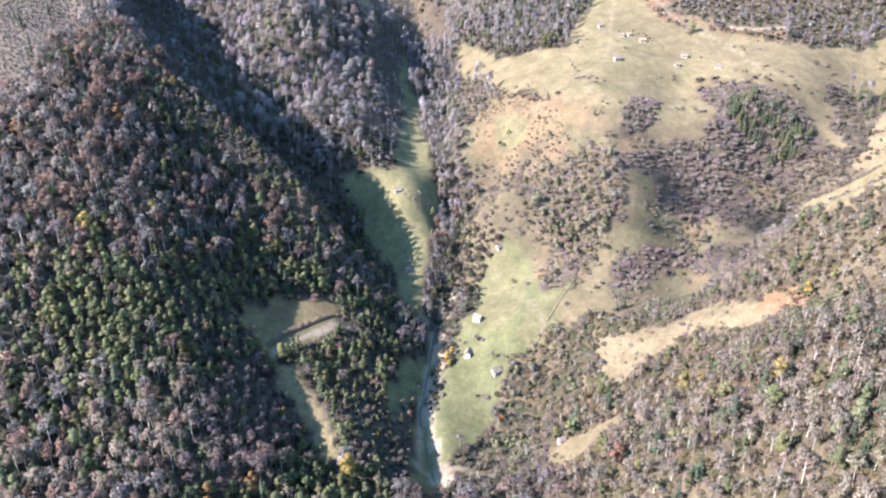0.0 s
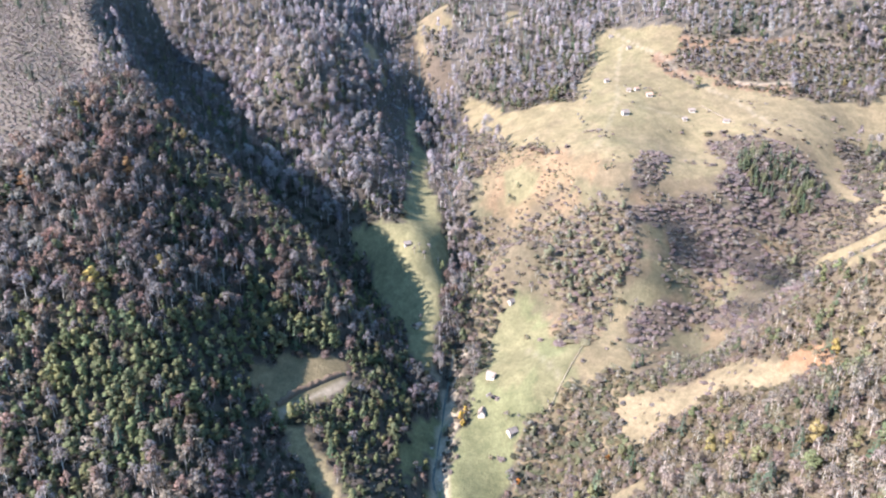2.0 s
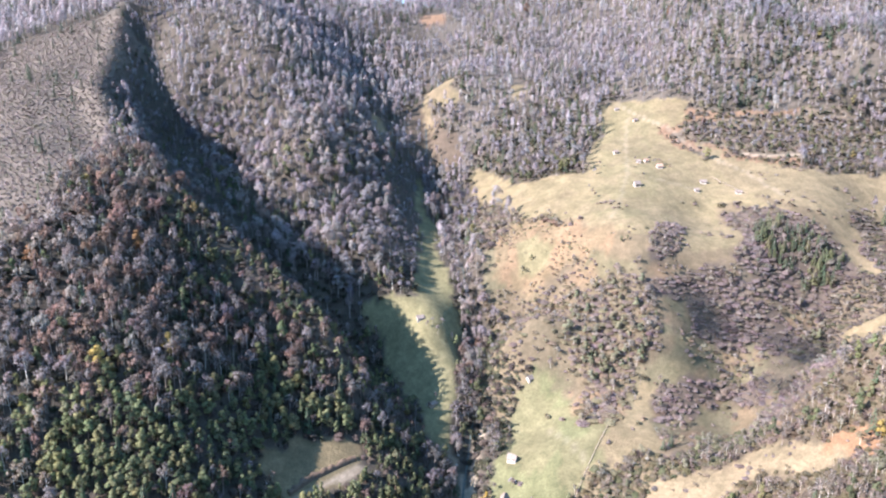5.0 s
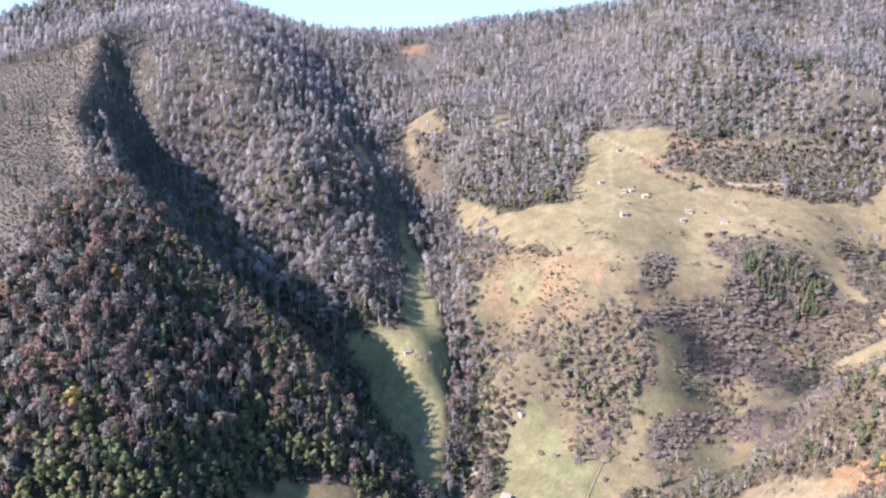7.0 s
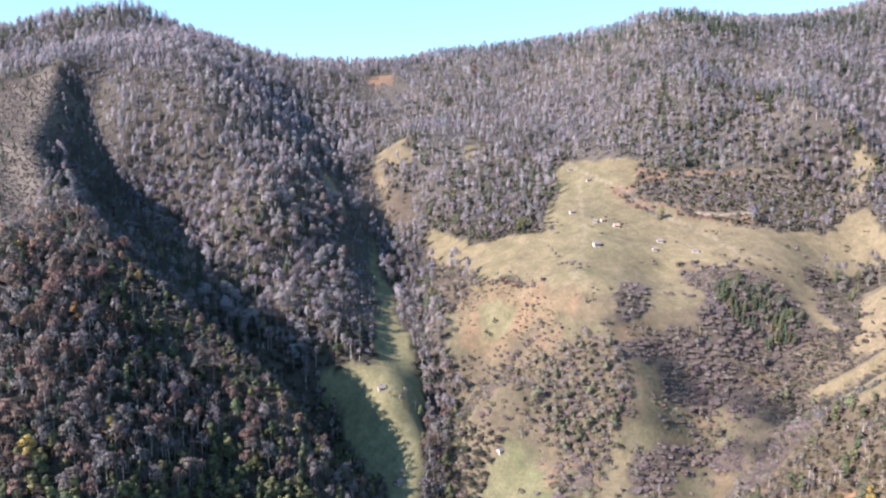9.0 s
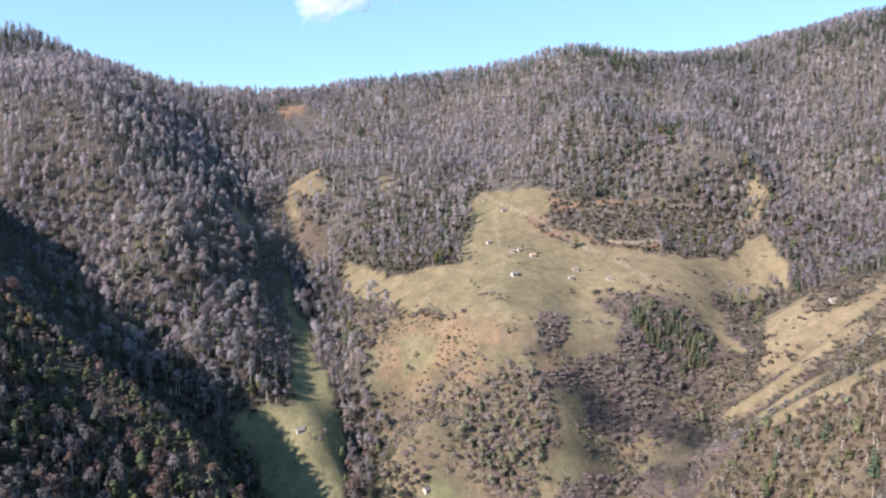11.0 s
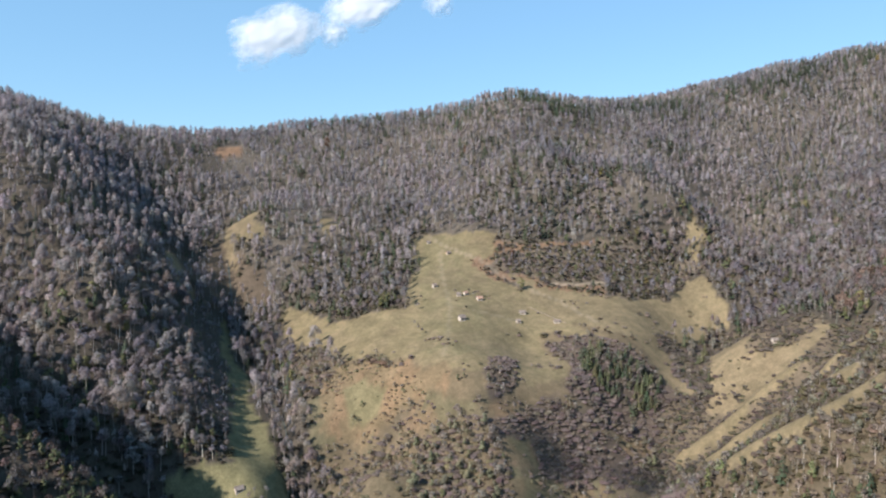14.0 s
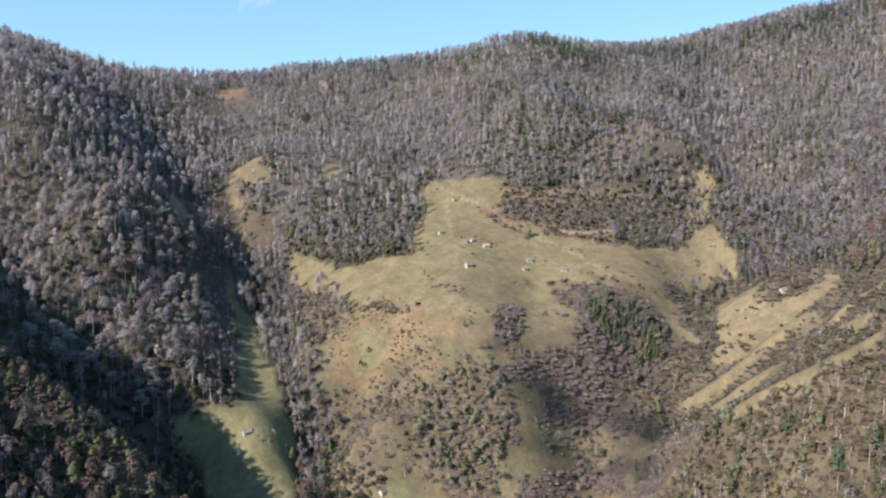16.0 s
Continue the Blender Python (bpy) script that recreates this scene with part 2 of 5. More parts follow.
# ---- plan of the land cover ----
OUTLINES = {
    "terrace_meadow": [50, 507, 65, 498, 74, 474, 95, 450, 85, 425, 74, 415, 62, 400, 48, 386, 36, 370, 12, 350, 4, 333, 0, 306, -9, 297, -14, 317, -10, 353, 1, 377, 9, 411, 20, 436, 31, 458, 41, 492],
    "terrace_edge": [95, 450, 125, 482, 139, 482, 131, 458, 126, 427, 90, 420, 76, 414, 85, 425],
    "stream_meadow": [-86, 575, -60, 581, -33, 582, -25, 671, -29, 736, -30, 800, -23, 821, -18, 738, -5, 646, 4, 614, 7, 595, 2, 553, 4, 512, -4, 484, -8, 459, -21, 451, -27, 476, -37, 497, -59, 553, -78, 565],
    "shaded_meadow": [-97, 368, -83, 360, -70, 348, -60, 329, -54, 307, -63, 307, -76, 332, -88, 347],
    "road_clearing": [-112, 382, -97, 408, -77, 419, -65, 417, -61, 403, -85, 377, -100, 365],
    "stream_flat": [-19, 405, 2, 439, 6, 435, -8, 399, -16, 354, -23, 365],
    "bare_spur": [112, 397, 135, 403, 169, 398, 191, 371, 206, 357, 209, 348, 185, 356, 162, 377, 129, 375, 108, 364, 108, 383],
    "small_clearing": [54, 318, 65, 339, 82, 329, 104, 338, 100, 319, 81, 307, 65, 302],
    "upper_meadow": [181, 860, 245, 852, 281, 831, 252, 805, 228, 796, 243, 750, 262, 724, 278, 670, 296, 611, 286, 602, 271, 642, 246, 656, 231, 633, 240, 596, 226, 576, 180, 577, 127, 588, 109, 629, 49, 705, 22, 781, 22, 818, 43, 811, 78, 753, 131, 725, 161, 779],
    "east_meadow": [256, 756, 304, 722, 340, 690, 400, 705, 458, 718, 473, 717, 465, 663, 450, 645, 432, 657, 389, 646, 366, 640, 333, 613, 302, 625, 273, 676],
    "east_slope": [352, 553, 373, 582, 436, 627, 393, 553, 394, 530, 436, 524, 440, 514, 419, 503, 383, 499, 353, 507, 343, 522, 336, 533],
    "shrubland": [28, 773, 47, 689, 114, 601, 135, 556, 191, 559, 228, 573, 245, 647, 278, 613, 316, 595, 345, 566, 338, 540, 246, 424, 210, 418, 177, 403, 124, 419, 95, 450, 74, 474, 50, 506, 34, 522, 33, 602, 19, 648],
    "saddle": [-34, 1152, -28, 1174, -11, 1190, 8, 1186, 3, 1152, -16, 1136],
    "head_patch": [-21, 990, -2, 917, 11, 904, -6, 900, -14, 889, -10, 866, -23, 872, -27, 886, -18, 897],
    "head_slope": [-89, 855, -63, 846, -55, 812, -68, 806],
    "streak": [579, 873, 589, 870, 521, 784, 516, 770, 494, 744, 482, 742, 496, 764, 497, 774, 516, 784],
    "red_band": [225, 800, 247, 825, 282, 816, 386, 790, 300, 797, 262, 800, 240, 782, 257, 757, 299, 736, 348, 712, 340, 698, 292, 717, 250, 742, 226, 766],
    "pale_scrub": [-262, 470, -252, 520, -280, 618, -336, 788, -345, 867, -400, 905, -520, 900, -470, 760, -420, 590, -330, 430, -280, 430],
    "gully_track": [326, 596, 337, 581, 347, 558, 340, 556, 327, 574, 317, 586],
    "east_patch": [338, 624, 354, 611, 351, 573, 334, 573, 324, 592, 321, 608],
    "shrub_left": [28, 763, 75, 695, 98, 647, 94, 630, 69, 669, 43, 655, 26, 635, 17, 690],
    "orange_bracken": [37, 650, 61, 677, 96, 638, 128, 588, 128, 573, 90, 597, 83, 590, 56, 605, 35, 613],
    "green_clearing": [58, 637, 76, 634, 89, 610, 82, 601, 65, 605, 51, 616],
    "bracken_fringe": [59, 489, 83, 486, 112, 481, 110, 462, 87, 446, 58, 481],
    "knot": [150, 572, 186, 612, 192, 605, 176, 566, 154, 557],
    "big_thicket": [237, 638, 275, 640, 290, 615, 312, 590, 334, 556, 316, 530, 291, 530, 276, 553, 239, 545, 235, 555, 230, 567, 242, 605],
    "dark_thicket": [180, 545, 243, 542, 255, 531, 268, 520, 245, 493, 218, 509, 176, 512],
    "mid_thicket": [147, 543, 199, 563, 225, 556, 242, 549, 206, 538, 183, 541, 149, 525],
    "young_grove": [94, 577, 116, 556, 149, 545, 146, 496, 114, 480, 91, 486, 83, 517],
    "lilac_brush": [30, 612, 94, 577, 83, 494, 57, 507, 40, 509, 26, 537],
    "low_thicket": [138, 481, 184, 493, 180, 475, 131, 453],
    "low_strip": [184, 489, 217, 486, 210, 472, 196, 476, 183, 480],
    "side_thicket": [186, 428, 206, 463, 224, 462, 244, 462, 297, 525, 303, 511, 240, 432, 211, 420],
    "hedge": [69, 404, 84, 419, 133, 420, 185, 448, 190, 423, 180, 407, 132, 402, 115, 396, 108, 370, 63, 389],
    "gully_wood": [388, 642, 432, 654, 428, 640, 358, 563, 342, 560, 339, 575, 350, 602],
    "head_glade": [-32, 850, -24, 871, -13, 859, 1, 862, 4, 848, -14, 845],
    "head_glade_b": [-20, 990, 14, 902, 14, 893, -11, 890, -27, 897],
    "head_glade_c": [84, 901, 104, 915, 105, 898, 87, 879, 77, 885],
    "head_scrub": [-88, 843, -64, 846, -28, 839, -10, 822, 18, 824, 25, 836, -8, 884, -29, 890, -58, 869],
    "rust_patch": [190, 368, 203, 367, 216, 358, 214, 343, 196, 346],
    "bank_thicket": [15, 493, 23, 461, 31, 458, 41, 492, 50, 507, 34, 522, 32, 591, 24, 550],
    "south_thicket": [74, 414, 90, 419, 126, 426, 135, 403, 112, 397, 105, 367, 82, 358, 62, 336, 42, 292, 2, 306, 6, 337, 37, 365, 48, 386, 62, 399],
    "east_scrub": [333, 625, 433, 646, 450, 642, 439, 514, 458, 486, 277, 339, 270, 372, 242, 392, 241, 499, 285, 547, 344, 568, 355, 605],
    "spruce_grove": [251, 606, 277, 608, 296, 593, 317, 573, 307, 560, 274, 562, 253, 576],
    "pine_knoll": [-59, 417, -42, 446, -29, 415, -24, 381, -28, 333, -51, 305, -57, 328, -69, 355, -60, 392],
    "hillside": [59, 702, 128, 690, 171, 640, 231, 671, 287, 680, 320, 633, 354, 610, 343, 542, 246, 424, 177, 403, 124, 419, 70, 481, 53, 512, 56, 617],
    "brush_wedge": [240, 798, 278, 806, 370, 789, 448, 781, 488, 745, 471, 719, 428, 721, 354, 685, 345, 713, 297, 733, 252, 762],
    "brush_knob": [24, 829, 45, 855, 85, 874, 125, 878, 162, 865, 167, 824, 140, 741, 93, 737, 58, 786],
    "quarry": [-7, 332, 3, 332, 9, 322, 3, 318, -5, 321],
    "red_grove": [-118, 340, -102, 366, -87, 344, -76, 315, -76, 283, -126, 265, -124, 299],
}
ROAD_LINES = {
    "valley": [-13, 455, -8, 451, 0, 439, -6, 400, -11, 361, -9, 326, 1, 328, 21, 327, 31, 321],
    "clearing": [-98, 368, -86, 382, -74, 393, -61, 403],
    "meadow": [201, 858, 218, 827, 240, 796, 253, 751, 277, 720, 291, 699, 299, 647],
    "scar": [298, 732, 323, 725, 354, 724],
    "path_a": [206, 827, 189, 772, 172, 699, 149, 641, 133, 609],
    "path_b": [191, 689, 216, 681, 235, 678],
    "path_c": [58, 459, 69, 434, 76, 421],
}
UPPER_GREEN = [212, 830, 186, 773, 170, 693, 147, 629]

ROADS = {
    "valley_road": ROAD_LINES["valley"],
    "clearing_road": ROAD_LINES["clearing"],
    "meadow_road": ROAD_LINES["meadow"],
    "scar": ROAD_LINES["scar"],
    "path_up": ROAD_LINES["path_a"],
    "path_across": ROAD_LINES["path_b"],
    "path_terrace": ROAD_LINES["path_c"],
}

COVER = {name: np.array(c) for name, c in {
    "forest": (0.062, 0.055, 0.047), "green": (0.122, 0.126, 0.068), "dry": (0.164, 0.136, 0.086), "pale": (0.172, 0.141, 0.092),
    "bracken": (0.156, 0.120, 0.076), "shrub": (0.160, 0.130, 0.085), "scrub": (0.114, 0.098, 0.085), "earth": (0.27, 0.23, 0.185),
    "riverside": (0.138, 0.130, 0.074), "clearing": (0.128, 0.106, 0.064), "litter": (0.098, 0.078, 0.060), "field": (0.162, 0.137, 0.083), "red": (0.182, 0.118, 0.078)}.items()}


# stands of shrubs and young trees on the open hillside
THICKETS = ("knot", "big_thicket", "dark_thicket", "mid_thicket", "young_grove", "low_thicket", "low_strip", "side_thicket", "hedge", "gully_wood", "spruce_grove")


def warped(x, y):
    """Plan points pushed about, so that borders come out ragged."""
    return (x + (fractal(x, y, 26, 41, 3) - 0.5) * 24 + (fractal(x, y, 6, 45, 2) - 0.5) * 7,
            y + (fractal(x, y, 26, 57, 3) - 0.5) * 24 + (fractal(x, y, 6, 61, 2) - 0.5) * 7)


def zone(x, y, name):
    return inside(*warped(x, y), OUTLINES[name])


MEADOWS = ("terrace_meadow", "terrace_edge", "stream_meadow", "shaded_meadow", "road_clearing", "stream_flat", "bare_spur",
           "small_clearing", "upper_meadow", "east_meadow", "east_slope", "saddle",
           "head_patch", "head_slope", "streak", "gully_track", "east_patch", "quarry", "head_glade", "head_glade_b", "head_glade_c", "head_scrub")
LOOKS = {"terrace_meadow": "green", "terrace_edge": "dry", "stream_meadow": "riverside", "shaded_meadow": "field", "road_clearing": "clearing",
         "stream_flat": "green", "bare_spur": "pale", "small_clearing": "dry", "upper_meadow": "field", "east_meadow": "dry",
         "east_slope": "pale", "saddle": "red", "head_patch": "shrub",
         "head_slope": "dry", "streak": "dry", "gully_track": "pale", "east_patch": "dry", "quarry": "earth", "head_glade": "litter", "head_glade_b": "dry", "head_glade_c": "dry", "head_scrub": "litter"}


def cover_colour(x, y):
    """Base colour of the ground, and how much grass it bears."""
    n = len(x)
    col = np.tile(COVER["forest"], (n, 1))
    grass = np.zeros(n)

    def lay(mask, colour, share=1.0, grassy=1.0):
        k = (mask * share)[:, None]
        col[:] = col * (1 - k) + np.asarray(colour) * k
        grass[:] = np.where(mask, grassy, grass)

    patch = fractal(x, y, 38, 71, 4)
    lay((x > 60) & (y < 440) & (y > 150), (0.104, 0.086, 0.060), 0.9, 0.4)
    lay((y > 800) & (x > -20), (0.096, 0.085, 0.074), 0.9, 0.2)
    lay(zone(x, y, "hillside"), (0.140, 0.113, 0.074), 0.9, 0.7)
    lay(zone(x, y, "pale_scrub"), COVER["scrub"])
    m = zone(x, y, "shrubland")
    lay(m, (0.130, 0.105, 0.070), 1.0, 0.7)
    lay(m & (patch > 0.50), (0.110, 0.090, 0.068), 0.7, 0.6)
    lay(m & (fractal(x, y, 13, 95, 3) > 0.52), (0.098, 0.085, 0.060), 0.6, 0.6)
    lay(m & (fractal(x, y, 30, 94, 3) > 0.53), (0.120, 0.117, 0.070), 0.5, 0.8)
    lay(m & (fractal(x, y, 22, 91, 3) > 0.60), (0.178, 0.118, 0.078), 0.4, 0.6)
    litter = np.zeros(n, bool)
    for name in THICKETS:
        if name != "young_grove":
            litter |= zone(x, y, name)
    lay(litter, (0.088, 0.072, 0.062), 0.95, 0.3)
    lay(zone(x, y, "south_thicket") | zone(x, y, "bank_thicket"), COVER["shrub"], 0.9, 0.5)
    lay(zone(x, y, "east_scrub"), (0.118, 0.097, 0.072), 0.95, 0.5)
    lay(zone(x, y, "lilac_brush") | zone(x, y, "shrub_left") | zone(x, y, "young_grove"), (0.112, 0.093, 0.064), 0.85, 0.5)
    lay(zone(x, y, "orange_bracken"), COVER["bracken"], 0.9, 0.6)
    lay(zone(x, y, "orange_bracken") & (fractal(x, y, 18, 91, 3) > 0.5), (0.176, 0.122, 0.078), 0.6, 0.6)
    lay(zone(x, y, "bracken_fringe"), (0.170, 0.120, 0.080), 0.7, 0.6)
    lay(zone(x, y, "green_clearing"), (0.138, 0.130, 0.076), 0.8, 0.9)
    lay(zone(x, y, "brush_wedge"), (0.122, 0.102, 0.080), 0.9, 0.3)
    lay(zone(x, y, "red_band"), COVER["red"], 0.8, 0.5)
    for name in MEADOWS[::-1]:
        lay(zone(x, y, name), COVER[LOOKS[name]])
    for line in RIB_LINES:
        lay(near_line(*warped(x, y), line) < 7.0, COVER["dry"])
    lay((zone(x, y, "east_slope") | zone(x, y, "bare_spur")) & (fractal(x, y, 15, 97, 3) > 0.52), COVER["shrub"], 0.7)
    up = zone(x, y, "upper_meadow")
    lay(up & (near_line(x, y, UPPER_GREEN) < 14 + 22 * patch), COVER["green"], 0.2)
    lay(up & (fractal(x, y, 14, 99, 3) > 0.56), COVER["shrub"], 0.45)
    lay(up & (y < 640) & (patch > 0.5), COVER["dry"], 0.6)
    lay(zone(x, y, "terrace_meadow") & (patch > 0.58), COVER["dry"], 0.35)
    for name, line in ROADS.items():
        d = near_line(x, y, line)
        lay(d < (2.3 if name == "clearing_road" else 1.8), COVER["earth"], 0.25 if "path" in name else 0.4 if "meadow" in name else 0.8, 0.1)
    lay(zone(x, y, "rust_patch"), (0.200, 0.120, 0.072), 0.85, 0.5)
    lay(zone(x, y, "quarry"), (0.30, 0.26, 0.21), 0.9, 0.0)
    bank = near_line(x, y, STREAM_LINE)
    side = x - np.interp(y, STREAM_LINE[1::2], STREAM_LINE[0::2])
    lay((bank > 3) & (bank < 6 + 8 * patch) & (side > 0) & (y > 310) & (y < 480), COVER["earth"], 0.85, 0.1)
    k = 0.64 + 0.46 * fractal(x, y, 16, 83, 4)
    return np.clip(col * k[:, None], 0, 1), grass


# ---- materials ----
def material(name, rough=0.9):
    m = bpy.data.materials.new(name)
    m.use_nodes = True
    n, l = m.node_tree.nodes, m.node_tree.links
    b = n["Principled BSDF"]
    b.inputs["Roughness"].default_value = rough
    b.inputs["Specular IOR Level"].default_value = 0.2
    return m, n, l, b


def noise_tex(n, l, scale, detail=5.0, coords=None):
    t = n.new("ShaderNodeTexNoise")
    t.inputs["Scale"].default_value, t.inputs["Detail"].default_value = scale, detail
    if coords is not None:
        l.new(coords, t.inputs["Vector"])
    return t


def mix(n, l, a, b, fac, mode="MIX"):
    m = n.new("ShaderNodeMix")
    m.data_type, m.blend_type = "RGBA", mode
    for socket, value in ((m.inputs[0], fac), (m.inputs[6], a), (m.inputs[7], b)):
        if hasattr(value, "is_linked"):
            l.new(value, socket)
        else:
            socket.default_value = value
    return m.outputs[2]


def ramp(n, l, source, stops):
    r = n.new("ShaderNodeValToRGB")
    while len(r.color_ramp.elements) < len(stops):
        r.color_ramp.elements.new(0.5)
    for e, (at, c) in zip(r.color_ramp.elements, stops):
        e.position, e.color = at, (*c, 1) if len(c) == 3 else c
    l.new(source, r.inputs[0])
    return r.outputs[0]


def ground_material():
    m, n, l, b = material("ground_cover", 0.95)
    att = n.new("ShaderNodeAttribute")
    att.attribute_name = "cover"
    geo = n.new("ShaderNodeNewGeometry")
    fine = noise_tex(n, l, 0.9, 6, geo.outputs["Position"])
    broad = noise_tex(n, l, 0.11, 5, geo.outputs["Position"])
    c = mix(n, l, att.outputs["Color"], ramp(n, l, fine.outputs[0], [(0.3, (0.45, 0.45, 0.42)), (0.7, (1.5, 1.5, 1.45))]), 0.38, "MULTIPLY")
    c = mix(n, l, c, ramp(n, l, broad.outputs[0], [(0.35, (0.72, 0.74, 0.66)), (0.65, (1.2, 1.16, 1.1))]), 0.6, "MULTIPLY")
    tuft = noise_tex(n, l, 0.3, 4, geo.outputs["Position"])
    c = mix(n, l, c, ramp(n, l, tuft.outputs[0], [(0.36, (0.62, 0.64, 0.58)), (0.60, (1.18, 1.16, 1.14))]), 0.35, "MULTIPLY")
    l.new(c, b.inputs["Base Color"])
    bump = n.new("ShaderNodeBump")
    bump.inputs["Strength"].default_value, bump.inputs["Distance"].default_value = 0.6, 0.8
    l.new(fine.outputs[0], bump.inputs["Height"])
    l.new(bump.outputs[0], b.inputs["Normal"])
    return m


def tint_material(name, rough=0.85, through=0.0, gaps=0.0):
    """Bark, twigs and leaves: the colour of each plant, with some change from piece to piece."""
    m, n, l, b = material(name, rough)
    att = n.new("ShaderNodeAttribute")
    att.attribute_name = "tint"
    geo, info = n.new("ShaderNodeNewGeometry"), n.new("ShaderNodeObjectInfo")
    c = mix(n, l, att.outputs["Color"], ramp(n, l, geo.outputs["Random Per Island"], [(0.0, (0.86, 0.87, 0.87)), (1.0, (1.13, 1.12, 1.11))]), 1.0, "MULTIPLY")
    c = mix(n, l, c, ramp(n, l, info.outputs["Random"], [(0.0, (0.8, 0.82, 0.8)), (1.0, (1.2, 1.16, 1.15))]), 1.0, "MULTIPLY")
    twig = noise_tex(n, l, 0.9, 5, geo.outputs["Position"])
    c = mix(n, l, c, ramp(n, l, twig.outputs[0], [(0.36, (0.75, 0.75, 0.75)), (0.62, (1.2, 1.2, 1.2))]), 1.0, "MULTIPLY")
    l.new(c, b.inputs["Base Color"])
    if through:
        tr = n.new("ShaderNodeBsdfTranslucent")
        l.new(c, tr.inputs[0])
        blend = n.new("ShaderNodeMixShader")
        blend.inputs[0].default_value = through
        l.new(b.outputs[0], blend.inputs[1])
        l.new(tr.outputs[0], blend.inputs[2])
        l.new(blend.outputs[0], n["Material Output"].inputs[0])
        if gaps:
            # open gaps between the twigs, longer upward than across
            mp = n.new("ShaderNodeMapping")
            mp.inputs["Scale"].default_value = (1, 1, 0.45)
            l.new(geo.outputs["Position"], mp.inputs[0])
            lace = noise_tex(n, l, 1.5, 2, mp.outputs[0])
            solid = ramp(n, l, lace.outputs[0], [(gaps - 0.03, (0, 0, 0)), (gaps + 0.03, (1, 1, 1))])
            clear_, show = n.new("ShaderNodeBsdfTransparent"), n.new("ShaderNodeMixShader")
            l.new(solid, show.inputs[0])
            l.new(clear_.outputs[0], show.inputs[1])
            l.new(blend.outputs[0], show.inputs[2])
            l.new(show.outputs[0], n["Material Output"].inputs[0])
    return m


GROUND, BARK = ground_material(), tint_material("bark")
LEAF, TWIGS = tint_material("leaf", 0.85, 0.3, 0.43), tint_material("twigs", 0.9, 0.35, 0.535)
NEEDLES = tint_material("needles", 0.8, 0.1)
BRUSH = tint_material("brush", 0.9, 0.2, 0.42)


def crown_material(kindname):
    return TWIGS if kindname.startswith("bare") else BRUSH if kindname in ("shrub", "undergrowth") else NEEDLES if kindname == "spruce" else LEAF


# ---- the ground: one sheet, fine in the valley and coarse far off ----
def steps(lo, hi, near_lo, near_hi, fine, growth=1.06):
    mid = list(np.arange(near_lo, near_hi, fine))
    out, s = [near_lo], fine
    while out[-1] > lo:
        s *= growth
        out.append(out[-1] - s)
    top, s = [mid[-1]], fine
    while top[-1] < hi:
        s *= growth
        top.append(top[-1] + s)
    return np.array(out[:0:-1] + mid + top[1:])


gx, gy = steps(-2600, 3600, -420, 640, 3.8), steps(-1500, 4200, 215, 900, 3.8)
GX, GY = np.meshgrid(gx, gy)
px_, py_ = GX.ravel(), GY.ravel()
pz_ = height(px_, py_)
nx, ny = len(gx), len(gy)
i = (np.arange(ny - 1)[:, None] * nx + np.arange(nx - 1)).ravel()
faces = np.c_[i, i + 1, i + nx + 1, i + nx]


def mesh_of(name, verts, polys, size=4):
    me = bpy.data.meshes.new(name)
    me.vertices.add(len(verts))
    me.vertices.foreach_set("co", np.ascontiguousarray(verts, np.float32).ravel())
    me.loops.add(len(polys) * size)
    me.loops.foreach_set("vertex_index", np.ascontiguousarray(polys, np.int32).ravel())
    me.polygons.add(len(polys))
    me.polygons.foreach_set("loop_start", np.arange(0, len(polys) * size, size, dtype=np.int32))
    me.update(calc_edges=True)
    return me


def set_normals(me, normals):
    """Shading normals of a crown as a whole, so that its many small faces read as one soft mass."""
    a = me.attributes.new("custom_normal", "FLOAT_VECTOR", "POINT")
    a.data.foreach_set("vector", np.ascontiguousarray(normals, np.float32).ravel())
    me.update()


def paint(me, name, colours):
    a = me.color_attributes.new(name, "FLOAT_COLOR", "POINT")
    a.data.foreach_set("color", np.c_[colours, np.ones(len(colours))].astype(np.float32).ravel())


gm = mesh_of("ground", np.c_[px_, py_, pz_], faces)
gcol, _ = cover_colour(px_, py_)
paint(gm, "cover", gcol)
gm.polygons.foreach_set("use_smooth", np.ones(len(faces), bool))
gm.materials.append(GROUND)
ground = tagged(new("ground", gm), "mountain valley ground with dry meadows, bracken and leaf litter", "ground", kind="structure")


# ---- plants ----
def sliver(a, b, wide, r):
    """A thin leaf-like triangle from a to b."""
    a, b = np.array(a, float), np.array(b, float)
    side = np.cross(b - a, r.normal(size=3))
    side *= wide / (np.linalg.norm(side) + 1e-9)
    return [a - side / 2, a + side / 2, b]


def spar(a, b, ra, rb, sides=3):
    """A tapered stick as triangles."""
    a, b = np.array(a, float), np.array(b, float)
    d = (b - a) / np.linalg.norm(b - a)
    u = np.cross(d, (0.3, 0.9, 0.2))
    u /= np.linalg.norm(u)
    v = np.cross(d, u)
    ring = [(math.cos(k * 2 * math.pi / sides), math.sin(k * 2 * math.pi / sides)) for k in range(sides)]
    lo = [a + ra * (c * u + s * v) for c, s in ring]
    hi = [b + rb * (c * u + s * v) for c, s in ring]
    out = []
    for k in range(sides):
        j = (k + 1) % sides
        out += [[lo[k], lo[j], hi[j]], [lo[k], hi[j], hi[k]]]
    return out


